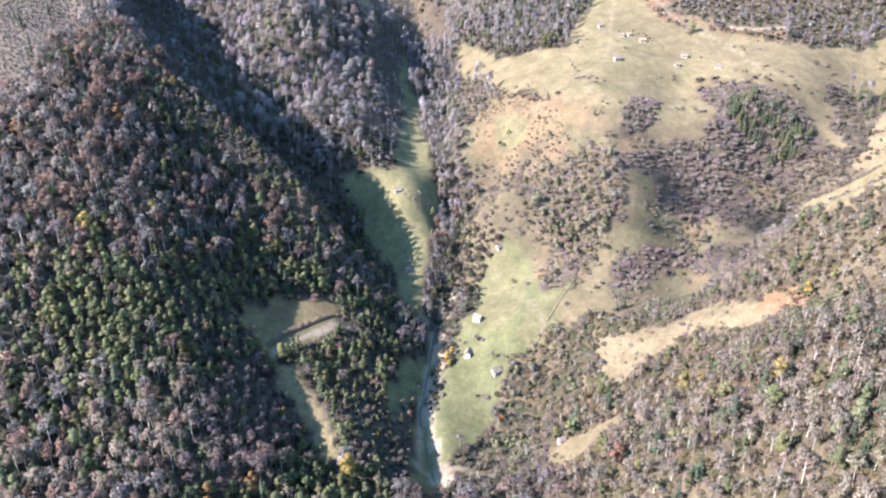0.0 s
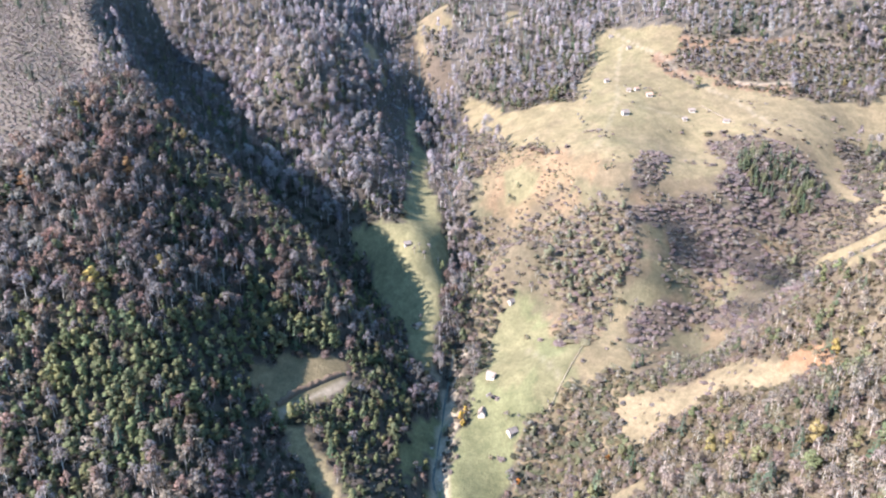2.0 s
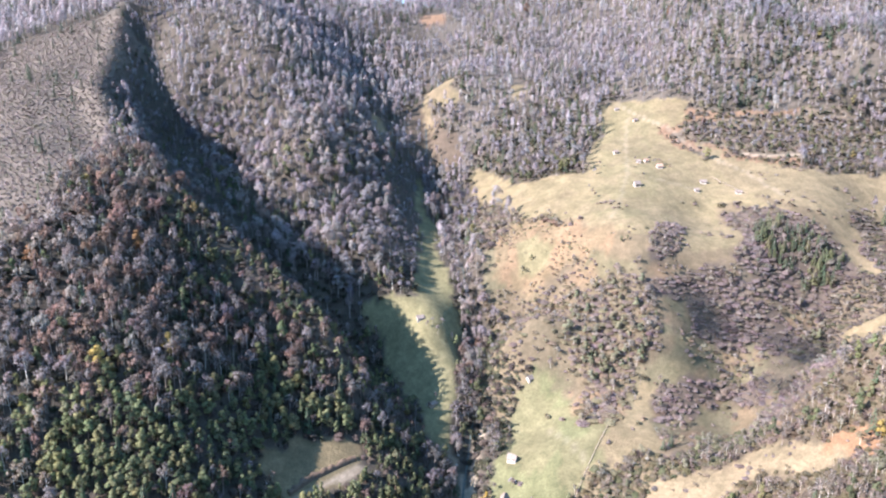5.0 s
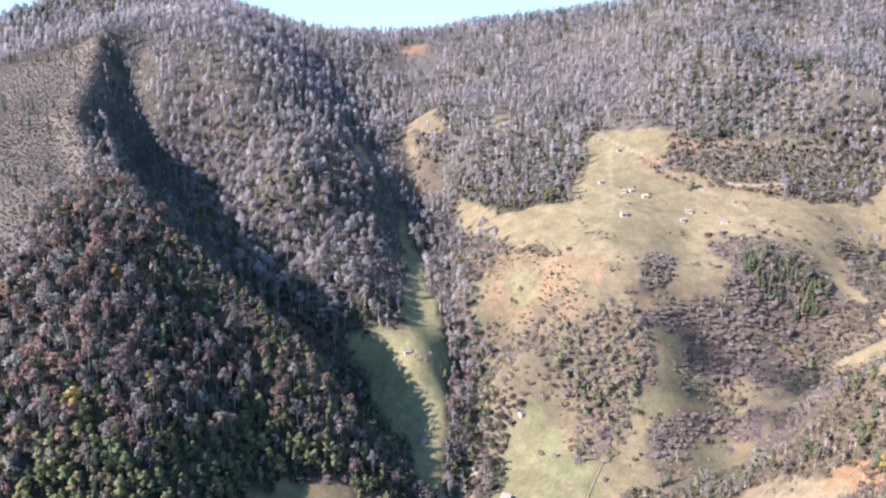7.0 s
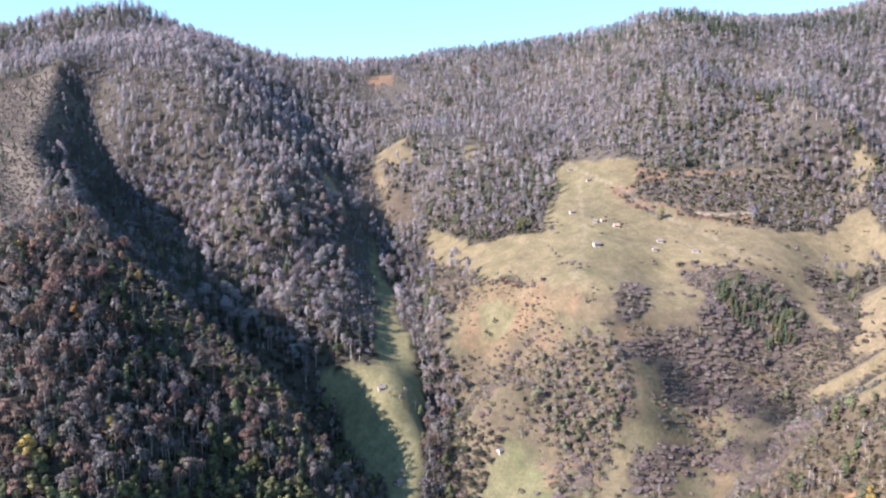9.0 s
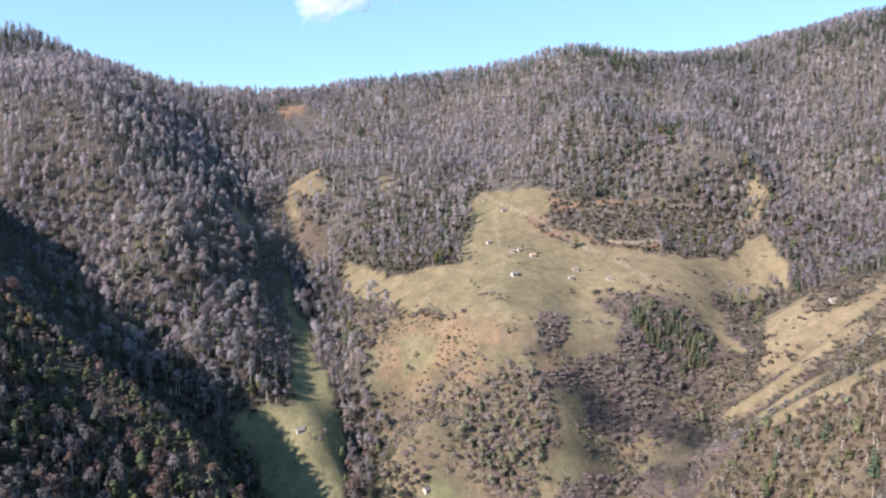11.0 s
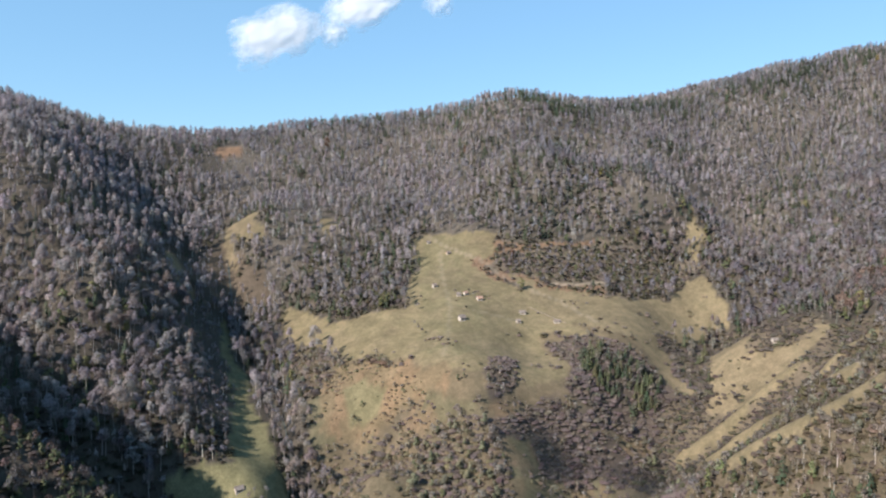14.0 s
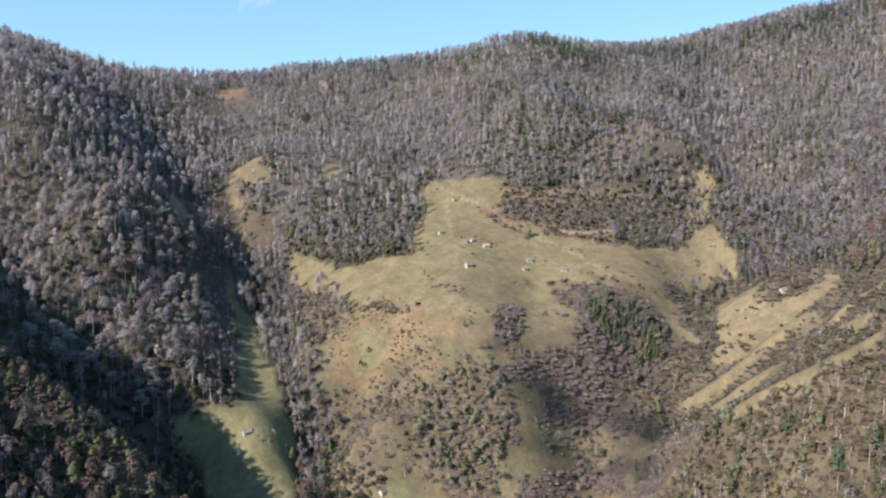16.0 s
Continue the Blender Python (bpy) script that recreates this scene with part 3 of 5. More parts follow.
def lobe(centre, wide, high, r, ring=5):
    """A lumpy dome of fine twigs or leaves, open below."""
    c = np.array(centre, float)
    rows = []
    for h, out in ((0.60, 0.72), (-0.35, 0.95)):
        a = np.arange(ring) * 2 * math.pi / ring + r.random() * 6.283
        k = r.uniform(0.78, 1.2, ring)
        rows.append(c + np.c_[np.cos(a) * out * wide * k, np.sin(a) * out * wide * k, np.full(ring, h * high) * r.uniform(0.75, 1.2, ring)])
    top = c + (r.normal(0, 0.12) * wide, r.normal(0, 0.12) * wide, high * r.uniform(0.9, 1.15))
    tris = []
    for k in range(ring):
        j = (k + 1) % ring
        tris += [[top, rows[0][k], rows[0][j]], [rows[0][k], rows[1][k], rows[1][j]], [rows[0][k], rows[1][j], rows[0][j]]]
    return tris


def fringe(centre, wide, high, count, thin, r, reach=(0.85, 1.35)):
    """Twigs that stand out from a lobe."""
    c, out = np.array(centre, float), []
    for _ in range(count):
        d = r.normal(size=3)
        d[2] = abs(d[2]) * 0.9 - 0.1
        d /= np.linalg.norm(d)
        d *= (wide, wide, high)
        tilt = r.normal(0, 0.25, 3) * wide
        a, b = c + d * reach[0] * 0.75, c + d * r.uniform(*reach) + tilt + (0, 0, 0.1 * high)
        out.append(sliver(a, b, thin * r.uniform(0.6, 1.5), r))
    return out


def bare_tree(seed, limbs=6, twigs=13, thin=0.016, girth=0.30, big=0.14, high=1.0):
    """A leafless broadleaf tree, 1 high: trunk, limbs, and a domed crown of lobes of fine twigs."""
    r = np.random.default_rng(seed)
    bend = r.normal(0, 0.02, 2)
    top = np.array([bend[0], bend[1], 0.86])
    wood = spar((0, 0, -0.06), top, 0.014, 0.004)
    crown, mids = [], []

    def spray(at, wide, high, count):
        for t in lobe(at, wide, high, r) + fringe(at, wide, high, count, thin, r):
            crown.append(t), mids.append(at - (0, 0, 0.3 * high))

    for k in range(limbs):
        h = 0.36 + 0.34 * (k + r.random()) / limbs
        turn, out = k * 2.4 + r.random(), girth * r.uniform(0.45, 0.75) * (1.2 - 0.75 * h)
        a = top * h / 0.86
        b = a + np.array([math.cos(turn) * out, math.sin(turn) * out, r.uniform(0.08, 0.18)])
        wood += spar(a - (0, 0, 0.05), b, 0.005, 0.002) if limbs > 4 else [sliver(a - (0, 0, 0.05), b, 0.012, r)]
        spray(b, big * r.uniform(0.85, 1.15), big * high * r.uniform(0.85, 1.25), twigs)
    spray(top - (0, 0, big * high * 0.8), big * 1.05, big * high * 1.3, twigs + 4)
    return np.array(wood), np.array(crown), np.array(mids)


def leafy_tree(seed, clumps=6, flakes=10, wide=0.20, low=0.26, size=0.15):
    """A tree in leaf, 1 high: trunk, limbs, and a crown of ragged clumps of leaves."""
    r = np.random.default_rng(seed)
    wood = spar((0, 0, -0.06), (r.normal(0, 0.02), r.normal(0, 0.02), 0.85), 0.018, 0.004, 3)
    crown, mids = [], []
    for k in range(clumps):
        h = low + (0.88 - low) * (k + 0.5) / clumps
        reach = wide * math.sqrt(max(0.04, 1 - ((h - low - 0.10) / (1.0 - low)) ** 2)) * r.uniform(0.3, 0.85) * (k < clumps - 1)
        turn = k * 2.4 + r.random()
        c = np.array([math.cos(turn) * reach, math.sin(turn) * reach, h])
        if k % 3 == 1:
            wood += spar((0, 0, h - 0.1), c, 0.005, 0.002)
        big = size * r.uniform(0.8, 1.15) * (1.15 - 0.4 * h)
        tris = lobe(c, big * 0.95, big * 0.85, r)
        for _ in range(flakes):
            d = r.normal(size=3)
            d /= np.linalg.norm(d)
            d[2] = abs(d[2]) * 1.0 - 0.15
            p = c + d * big * r.uniform(0.8, 1.15)
            t1 = np.cross(d, r.normal(size=3))
            t1 *= big * r.uniform(0.25, 0.45) / (np.linalg.norm(t1) + 1e-9)
            t2 = np.cross(d, t1) * r.uniform(0.7, 1.1)
            tris.append([p + t1, p - 0.5 * t1 + t2, p - 0.5 * t1 - t2])
        crown += tris
        mids += [c] * len(tris)
    return np.array(wood), np.array(crown), np.array(mids)


def spruce_tree(seed, tiers=8, sprays=7, wide=0.17):
    """A conifer, 1 high: straight trunk and tiers of drooping sprays."""
    r = np.random.default_rng(seed)
    wood = spar((0, 0, -0.06), (0, 0, 0.97), 0.016, 0.002, 4)
    crown = []
    for k in range(tiers):
        h = 0.14 + 0.84 * k / tiers
        out = wide * (1 - h) ** 0.85 + 0.015
        for s in range(sprays):
            turn = s * 2 * math.pi / sprays + k + r.normal(0, 0.2)
            o = out * r.uniform(0.75, 1.15)
            d, e = np.array([math.cos(turn), math.sin(turn), 0]), np.array([-math.sin(turn), math.cos(turn), 0])
            tip = d * o + (0, 0, h - 0.05 * r.uniform(0.4, 1.3))
            mid = d * o * 0.25 + (0, 0, h + 0.055)
            crown.append([mid, tip + e * o * 0.38, tip - e * o * 0.38])
    return np.array(wood), np.array(crown), np.array([t.mean(0) * (0, 0, 1) for t in np.array(crown)])


def bush(seed, lumps=2, twigs=7, thin=0.06):
    """A low twiggy shrub, 1 high and wider than high: lumps of fine sprays with twigs standing out."""
    r = np.random.default_rng(seed)
    crown, mids = [], []
    for k in range(lumps):
        turn, out = k * 2.6 + r.random(), 0.38 * (k > 0)
        c = np.array([math.cos(turn) * out, math.sin(turn) * out, 0.22])
        wide, high = r.uniform(0.48, 0.62), r.uniform(0.5, 0.72)
        tris = lobe(c, wide, high, r) + fringe(c, wide, high, twigs, thin, r, (0.9, 1.3))
        crown += tris
        mids += [c - (0, 0, 0.2)] * len(tris)
    wood = spar((0, 0, -0.15), (0, 0, 0.4), 0.02, 0.006)
    return np.array(wood), np.array(crown), np.array(mids)


def faced(tris):
    """Flat normals of triangles, one for each corner."""
    n = np.cross(tris[:, 1] - tris[:, 0], tris[:, 2] - tris[:, 0])
    n /= np.linalg.norm(n, axis=1, keepdims=True) + 1e-12
    return n


def rounded(plant, own_share, up_share=0.0):
    """A plant with its crown's normals turned outward from the crown's middle."""
    wood, crown, mids = plant
    v = crown.reshape(-1, 3)
    lo, hi = np.percentile(v, 4, axis=0), np.percentile(v, 96, axis=0)
    mid, half = (lo + hi) / 2, (hi - lo) / 2 + 0.02
    mid[2] -= half[2] * 0.35
    out = (v - mid) / half**2
    out /= np.linalg.norm(out, axis=1, keepdims=True) + 1e-12
    local = v - np.repeat(mids, 3, 0)
    local /= np.linalg.norm(local, axis=1, keepdims=True) + 1e-12
    out = 0.5 * out + 0.5 * local
    flat = faced(crown)
    turned = (flat * out.reshape(-1, 3, 3).mean(1)).sum(1) < 0
    crown = np.where(turned[:, None, None], crown[:, ::-1], crown)
    out = np.where(turned[:, None, None], out.reshape(-1, 3, 3)[:, ::-1], out.reshape(-1, 3, 3))
    flat = np.where(turned[:, None], -flat, flat)
    n = out * (1 - own_share) + flat[:, None] * own_share
    n = n * (1 - up_share) + np.array([0, 0, up_share])
    n /= np.linalg.norm(n, axis=2, keepdims=True) + 1e-12
    return wood, crown, np.repeat(faced(wood), 3, 0), n.reshape(-1, 3)


KINDS = {
    "bare": [rounded(bare_tree(k, 5, 8, 0.013, 0.30, 0.135, 1.1), 0.2) for k in range(7)],
    "bare_open": [rounded(bare_tree(k + 30, 6, 5, 0.011, 0.30, 0.105, 1.2), 0.15) for k in range(7)],
    "bare_mid": [rounded(bare_tree(k + 10, 2, 8, 0.015, 0.22, 0.145, 1.35), 0.2) for k in range(6)],
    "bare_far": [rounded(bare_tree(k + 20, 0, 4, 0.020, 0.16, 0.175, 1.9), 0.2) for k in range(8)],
    "pine": [rounded(leafy_tree(k + 40, 5, 8, 0.20, 0.26, 0.165), 0.25) for k in range(6)],
    "pine_far": [rounded(leafy_tree(k + 50, 3, 4, 0.16, 0.28, 0.19), 0.25) for k in range(4)],
    "spruce": [rounded(spruce_tree(k + 60, 7, 6, 0.21), 0.4) for k in range(3)],
    "autumn": [rounded(leafy_tree(k + 70, 6, 12, 0.25, 0.26, 0.16), 0.25) for k in range(4)],
    "shrub": [rounded(bush(k + 80, 2, 4, 0.05), 0.1, 0.65) for k in range(5)],
    "undergrowth": [rounded(bush(k + 90, 1, 3, 0.07), 0.1, 0.7) for k in range(4)],
}


def plant_mesh(name, kind, x, y, z, tall, tints, wood_tints, seed):
    """Many plants of one kind in one mesh."""
    r = np.random.default_rng(seed)
    vs, cs, ns, mats = [], [], [], []
    pick = r.integers(len(KINDS[kind]), size=len(x))
    turn, fat = r.random(len(x)) * 6.283, r.uniform(0.72, 1.3, len(x)) * (2.4 if kind == "shrub" else 1.45 if kind == "undergrowth" else 1.4 if name.startswith("slope") else 1.0)
    lean = r.normal(0, 0.03, (len(x), 2))
    for k, (wood, crown, wood_n, crown_n) in enumerate(KINDS[kind]):
        s = np.where(pick == k)[0]
        if not len(s):
            continue
        for tris, nrm, tint, mat in ((wood, wood_n, wood_tints, 0), (crown, crown_n, tints, 1)):
            p = tris.reshape(-1, 3)
            c, sn = np.cos(turn[s])[:, None], np.sin(turn[s])[:, None]
            h, f = tall[s][:, None], fat[s][:, None]
            X = (p[:, 0] * c - p[:, 1] * sn) * h * f + p[:, 2] * h * lean[s, :1] + x[s][:, None]
            Y = (p[:, 0] * sn + p[:, 1] * c) * h * f + p[:, 2] * h * lean[s, 1:] + y[s][:, None]
            Z = p[:, 2] * h + z[s][:, None]
            vs.append(np.stack([X, Y, Z], -1).reshape(-1, 3))
            N = [nrm[:, 0] * c - nrm[:, 1] * sn, nrm[:, 0] * sn + nrm[:, 1] * c, np.broadcast_to(nrm[:, 2], X.shape)]
            ns.append(np.stack(N, -1).reshape(-1, 3))
            cs.append(np.repeat(tint[s], len(p), 0))
            mats.append(np.full(len(s) * len(tris), mat))
    v, col, mat = np.concatenate(vs), np.concatenate(cs), np.concatenate(mats)
    me = mesh_of(name, v, np.arange(len(v)).reshape(-1, 3), 3)
    paint(me, "tint", col)
    set_normals(me, np.concatenate(ns))
    me.materials.append(BARK), me.materials.append(crown_material(kind))
    me.polygons.foreach_set("material_index", mat.astype(np.int32))
    return me


def shades(n, colours, seed, spread=0.14):
    r = np.random.default_rng(seed)
    c = np.array(colours, float)[r.integers(len(colours), size=n)]
    return np.clip(0.88 * c * (1 + r.normal(0, spread, (n, 1))) * (1 + r.normal(0, 0.03, (n, 3))), 0.004, 0.9)


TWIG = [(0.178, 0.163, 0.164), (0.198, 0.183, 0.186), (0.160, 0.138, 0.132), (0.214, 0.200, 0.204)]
TWIG_RED = [(0.21, 0.150, 0.130), (0.19, 0.138, 0.118)]
BARKS = [(0.22, 0.205, 0.19), (0.17, 0.155, 0.14), (0.36, 0.35, 0.335)]
PINE = [(0.104, 0.124, 0.062), (0.116, 0.131, 0.070), (0.086, 0.106, 0.056), (0.134, 0.138, 0.066)]
SPRUCE = [(0.036, 0.056, 0.034), (0.045, 0.064, 0.040)]
AUTUMN = [(0.21, 0.165, 0.055), (0.19, 0.112, 0.055), (0.145, 0.085, 0.062), (0.165, 0.15, 0.055), (0.18, 0.15, 0.065)]
SHRUB = [(0.150, 0.124, 0.106), (0.140, 0.118, 0.110), (0.158, 0.130, 0.095), (0.132, 0.120, 0.076)]


def scatter(x0, x1, y0, y1, step, seed):
    r = np.random.default_rng(seed)
    x, y = np.meshgrid(np.arange(x0, x1, step), np.arange(y0, y1, step))
    x, y = x.ravel(), y.ravel()
    return x + r.uniform(-0.48, 0.48, len(x)) * step, y + r.uniform(-0.48, 0.48, len(x)) * step


def open_ground(x, y):
    m = np.zeros(len(x), bool)
    for name in MEADOWS:
        if name == "head_scrub":
            m |= zone(x, y, name) & (lattice((x * 7).astype(np.int64), (y * 7).astype(np.int64), 5) < 0.25)
        elif name in ("head_patch", "head_slope", "streak"):
            m |= zone(x, y, name) & (lattice((x * 7).astype(np.int64), (y * 7).astype(np.int64), 3) < 0.7)
        else:
            m |= zone(x, y, name)
    for line in ROADS.values():
        m |= near_line(x, y, line) < 4
    for line in RIB_LINES:
        m |= near_line(*warped(x, y), line) < 6
    return m


def in_reach(x, y):
    """The part of the plan that the valley opens to view."""
    side = np.arctan2(x, y)
    return (side > -0.66) & (side < 0.98) & (y > 190)


def hidden(x, y, z):
    """Ground that the ridges hide from the open air over the valley; no trees are needed there."""
    out = np.zeros(len(x), bool)
    for k in np.linspace(0.35, 0.97, 22):
        out |= smooth_height(-20 + (x + 20) * k, 45 + (y - 45) * k) > (z + 46) * k + 6
    return out


parts = []
for band, (x0, x1, y0, y1, step) in ((0, (-700, 30, 190, 560, 5.3)), (0, (30, 1500, 190, 560, 6.2)), (1, (-700, 1500, 560, 800, 6.7)), (2, (-700, 1500, 800, 1080, 7.1)), (3, (-700, 1500, 1080, 1500, 8.4))):
    x, y = scatter(x0, x1, y0, y1, step, 100 + band)
    ok = in_reach(x, y) & ~open_ground(x, y) & ~zone(x, y, "shrubland") & ~zone(x, y, "red_band") & ~(zone(x, y, "pale_scrub") & (lattice((x * 5).astype(np.int64), (y * 5).astype(np.int64), 4) < 0.96))
    side = x - np.interp(y, STREAM_LINE[1::2], STREAM_LINE[0::2])
    ok &= (side < -3) | (side > 15) | (y > 480) | (y < 315)
    for name in ("bank_thicket", "south_thicket", "east_scrub", "hillside", "gully_wood"):
        ok &= ~zone(x, y, name)
    x, y = x[ok], y[ok]
    ok = ~hidden(x, y, smooth_height(x, y))
    parts.append((x[ok], y[ok], np.full(ok.sum(), band)))
tx, ty, tband = (np.concatenate(p) for p in zip(*parts))
tz = height(tx, ty)
r = np.random.default_rng(5)
u = r.random(len(tx))
wood_zone = fractal(tx, ty, 85, 12, 3)
spur = (tx < -25) & (ty < 540)
east = (tx > 70) & (ty < 420)
scrub = zone(tx, ty, "pale_scrub")
p_pine = np.where(spur, 0.12 + 2.4 * (wood_zone - 0.47) + np.clip((tx + 190) / 500, -0.15, 0.22), np.where(east, 0.09, 0.05 + 0.35 * (wood_zone - 0.45)))
p_pine = np.where((ty < 700) & (tx < -40) & (ty > 540), 0.13, p_pine)
p_pine = np.where(scrub, 0.02, np.clip(p_pine, 0.02, 0.85))
p_pine = np.where(zone(tx, ty, "pine_knoll"), 0.8, p_pine)
russet = zone(tx, ty, "red_grove")
p_pine = np.where(russet, 0.07, p_pine)
brush = zone(tx, ty, "brush_wedge")
p_pine = np.where(brush, 0.16, np.where(zone(tx, ty, "brush_knob"), 0.22, p_pine))
ridge = np.minimum(*(near_line(tx, ty, np.array(LANDFORMS[k]).reshape(-1, 3)[:, :2].ravel()) for k in ("crest_north", "crest_west")))
p_spruce = np.where(ty > 750, np.clip(0.55 * (wood_zone - 0.38), 0.03, 0.25), 0.05) + 0.45 * np.exp(-((ridge / 45) ** 2)) * (ty > 800)
p_autumn = np.where(spur | east, 0.010, 0.0006)
kind = np.where(u < p_pine, 1, np.where(u < p_pine + p_spruce, 2, np.where(u < p_pine + p_spruce + p_autumn, 3, 0)))
tall = np.where(kind == 0, r.uniform(9, 21, len(tx)), np.where(kind == 1, r.uniform(9.5, 15.5, len(tx)), r.uniform(11, 20, len(tx))))
tall = np.where((tx < 0) & (ty > 540) & (kind == 0), tall * 1.18, tall)
kind = np.where(scrub, 2, kind)
tall = np.where(scrub, tall * 0.7, np.where(brush, tall * 0.6, tall))
tall = np.where(zone(tx, ty, "head_scrub"), tall * 0.6, tall)
# the trees down in the side gully stay low
tall = np.where(near_line(tx, ty, GULLY_LINE) < 26, tall * 0.6, np.where(near_line(tx, ty, SPUR_CREST) < 16, tall * 0.65, tall))
tall = np.where(np.hypot(tx + 12, ty - 1110) < 45, tall * 0.4, tall)
tall = np.where(spur & (kind == 0), tall * 0.95, np.where(east & (kind == 0), tall * np.where(ty > 330, 0.6, 0.82), tall))
# along the clearings the trees are young: they neither overhang nor shade the open grass
young = np.zeros(len(tx), bool)
reach = np.hypot(tx, ty)
for d in (12, 24, 36, 50, 66):
    qx, qy = tx * (1 + d / reach), ty * (1 + d / reach)
    over = (tz + tall) * (1 + d / reach) > smooth_height(qx, qy)
    for name in ("stream_meadow", "road_clearing", "shaded_meadow", "small_clearing", "bare_spur", "terrace_meadow", "stream_flat"):
        young |= over & zone(qx, qy, name)
tall = np.where(young & (ty < 900), np.clip(tall * 0.42, 3.5, 8), tall)
for d in range(6, 102, 8):
    # what stands between the sun and these clearings stays below the light that reaches them
    qx, qy = tx - SUN_FROM[0] * d, ty - SUN_FROM[1] * d
    room = smooth_height(qx, qy) + d * math.tan(_e) - tz
    for name, more, least in (("road_clearing", 0, 2.5), ("shaded_meadow", 2, 2.5), ("stream_meadow", 3, 9.0), ("terrace_meadow", -1, 2.5)):
        if least < 9 or d < 34:
            tall = np.where(zone(qx, qy, name), np.minimum(tall, np.maximum(room + more, least)), tall)
tall = np.where(zone(tx, ty, "pine_knoll"), tall * 0.72, tall)


# the trees that stand nearest are things of their own
own = (kind != 2) & ~russet & (((tx > 50) & (ty < 318) & (tx < 260)) | ((tx < -30) & (ty < 345)))
for k, most in ((0, 290), (1, 200), (3, 40)):
    s = np.where(own & (kind == k))[0]
    own[s[most:]] = False


def wood(name, label, kindname, mask, tints, seed, wood_tints=BARKS):
    s = np.where(mask & ~own)[0]
    if not len(s):
        return
    stand_ = fractal(tx[s], ty[s], 60, 19, 3)[:, None]
    colours = shades(len(s), tints, seed) * (1 + (stand_ - 0.5) * (0.9, 0.8, 0.6))
    me = plant_mesh(name, kindname, tx[s], ty[s], tz[s], tall[s], colours, shades(len(s), wood_tints, seed + 1), seed + 2)
    tagged(new(name, me), label, "forest", kind="stuff")


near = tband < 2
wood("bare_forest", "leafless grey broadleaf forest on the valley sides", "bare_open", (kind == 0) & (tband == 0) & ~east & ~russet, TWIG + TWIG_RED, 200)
wood("russet_grove", "grove of leafless red-brown trees on the spur", "bare", (kind == 0) & russet, [(0.215, 0.165, 0.15), (0.19, 0.15, 0.14), (0.235, 0.195, 0.18)], 204)
wood("spur_bare_forest", "leafless tan and lilac-grey trees on the sunny spur", "bare_open", (kind == 0) & (tband == 0) & east,
     [(0.232, 0.198, 0.166), (0.216, 0.179, 0.152), (0.244, 0.216, 0.188), (0.198, 0.179, 0.124)], 202, [(0.40, 0.375, 0.345), (0.46, 0.44, 0.41), (0.30, 0.27, 0.24)])
# from here outward haze is put into the tints: paler and bluer with distance
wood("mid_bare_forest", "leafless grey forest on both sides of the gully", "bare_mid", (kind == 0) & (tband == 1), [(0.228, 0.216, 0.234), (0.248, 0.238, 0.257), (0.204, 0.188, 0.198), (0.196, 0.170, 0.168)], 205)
wood("far_bare_forest", "leafless grey forest on the mountain slopes, paled to lilac for haze", "bare_far", (kind == 0) & ~near, [(0.268, 0.248, 0.270), (0.292, 0.272, 0.295), (0.240, 0.216, 0.230), (0.310, 0.292, 0.313)], 210)
wood("pine_forest", "green pine wood on the shaded spur", "pine", (kind == 1) & near, PINE, 220, [(0.16, 0.11, 0.08)])
wood("far_pine_forest", "scattered green pines among the far trees", "pine_far", (kind == 1) & ~near, [(0.075, 0.088, 0.055), (0.062, 0.075, 0.048), (0.095, 0.100, 0.066)], 230, [(0.16, 0.11, 0.08)])
wood("spruce_forest", "dark spruces among bare trees and along the ridge", "spruce", kind == 2, SPRUCE, 240, [(0.14, 0.10, 0.08)])
wood("autumn_forest", "yellow, orange and russet autumn trees", "autumn", kind == 3, AUTUMN, 250)

# shrubs of the open slopes, in thickets
def any_zone(x, y, names):
    m = np.zeros(len(x), bool)
    for name in names:
        m |= zone(x, y, name)
    return m


def shrub_stuff(name, label, x, y, h, tints, seed, kindname="shrub"):
    me = plant_mesh(name, kindname, x, y, height(x, y), h, shades(len(x), tints, seed), shades(len(x), TWIG, seed + 1), seed + 2)
    tagged(new(name, me), label, "shrubs", kind="stuff")


LILAC = [(0.138, 0.112, 0.108), (0.126, 0.104, 0.102), (0.148, 0.124, 0.112), (0.134, 0.116, 0.090)]
OLIVE = [(0.122, 0.120, 0.072), (0.138, 0.122, 0.086), (0.146, 0.126, 0.102), (0.11, 0.115, 0.064)]
sx, sy = scatter(0, 560, 310, 900, 2.8, 300)
clump, fine = fractal(sx, sy, 24, 33, 3), fractal(sx, sy, 9, 36, 2)
sp = np.random.default_rng(6).random(len(sx))
dense = any_zone(sx, sy, [k for k in THICKETS if k != "young_grove"])
brushy = any_zone(sx, sy, ("lilac_brush", "shrub_left", "bracken_fringe", "young_grove"))
olive = any_zone(sx, sy, ("south_thicket", "bank_thicket", "hedge"))
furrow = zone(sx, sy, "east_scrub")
orange = any_zone(sx, sy, ("orange_bracken", "red_band"))
share = np.where(zone(sx, sy, "shrubland"), np.clip((clump - 0.42) * 2.6 + (fine - 0.5) * 1.0, 0.02, 0.65), 0.0)
share = np.where(orange, np.clip((clump - 0.38) * 2.5, 0.10, 0.6), share)
share = np.where(brushy, np.clip((clump - 0.25) * 2.6, 0.30, 0.85), share)
share = np.where(zone(sx, sy, "young_grove"), 0.85, share)
share = np.where(furrow | olive, np.clip((clump - 0.15) * 3.2, 0.65, 1.0), share)
share = np.where(dense, np.clip(0.85 + (clump - 0.4) * 2.5, 0.75, 1.0), share)
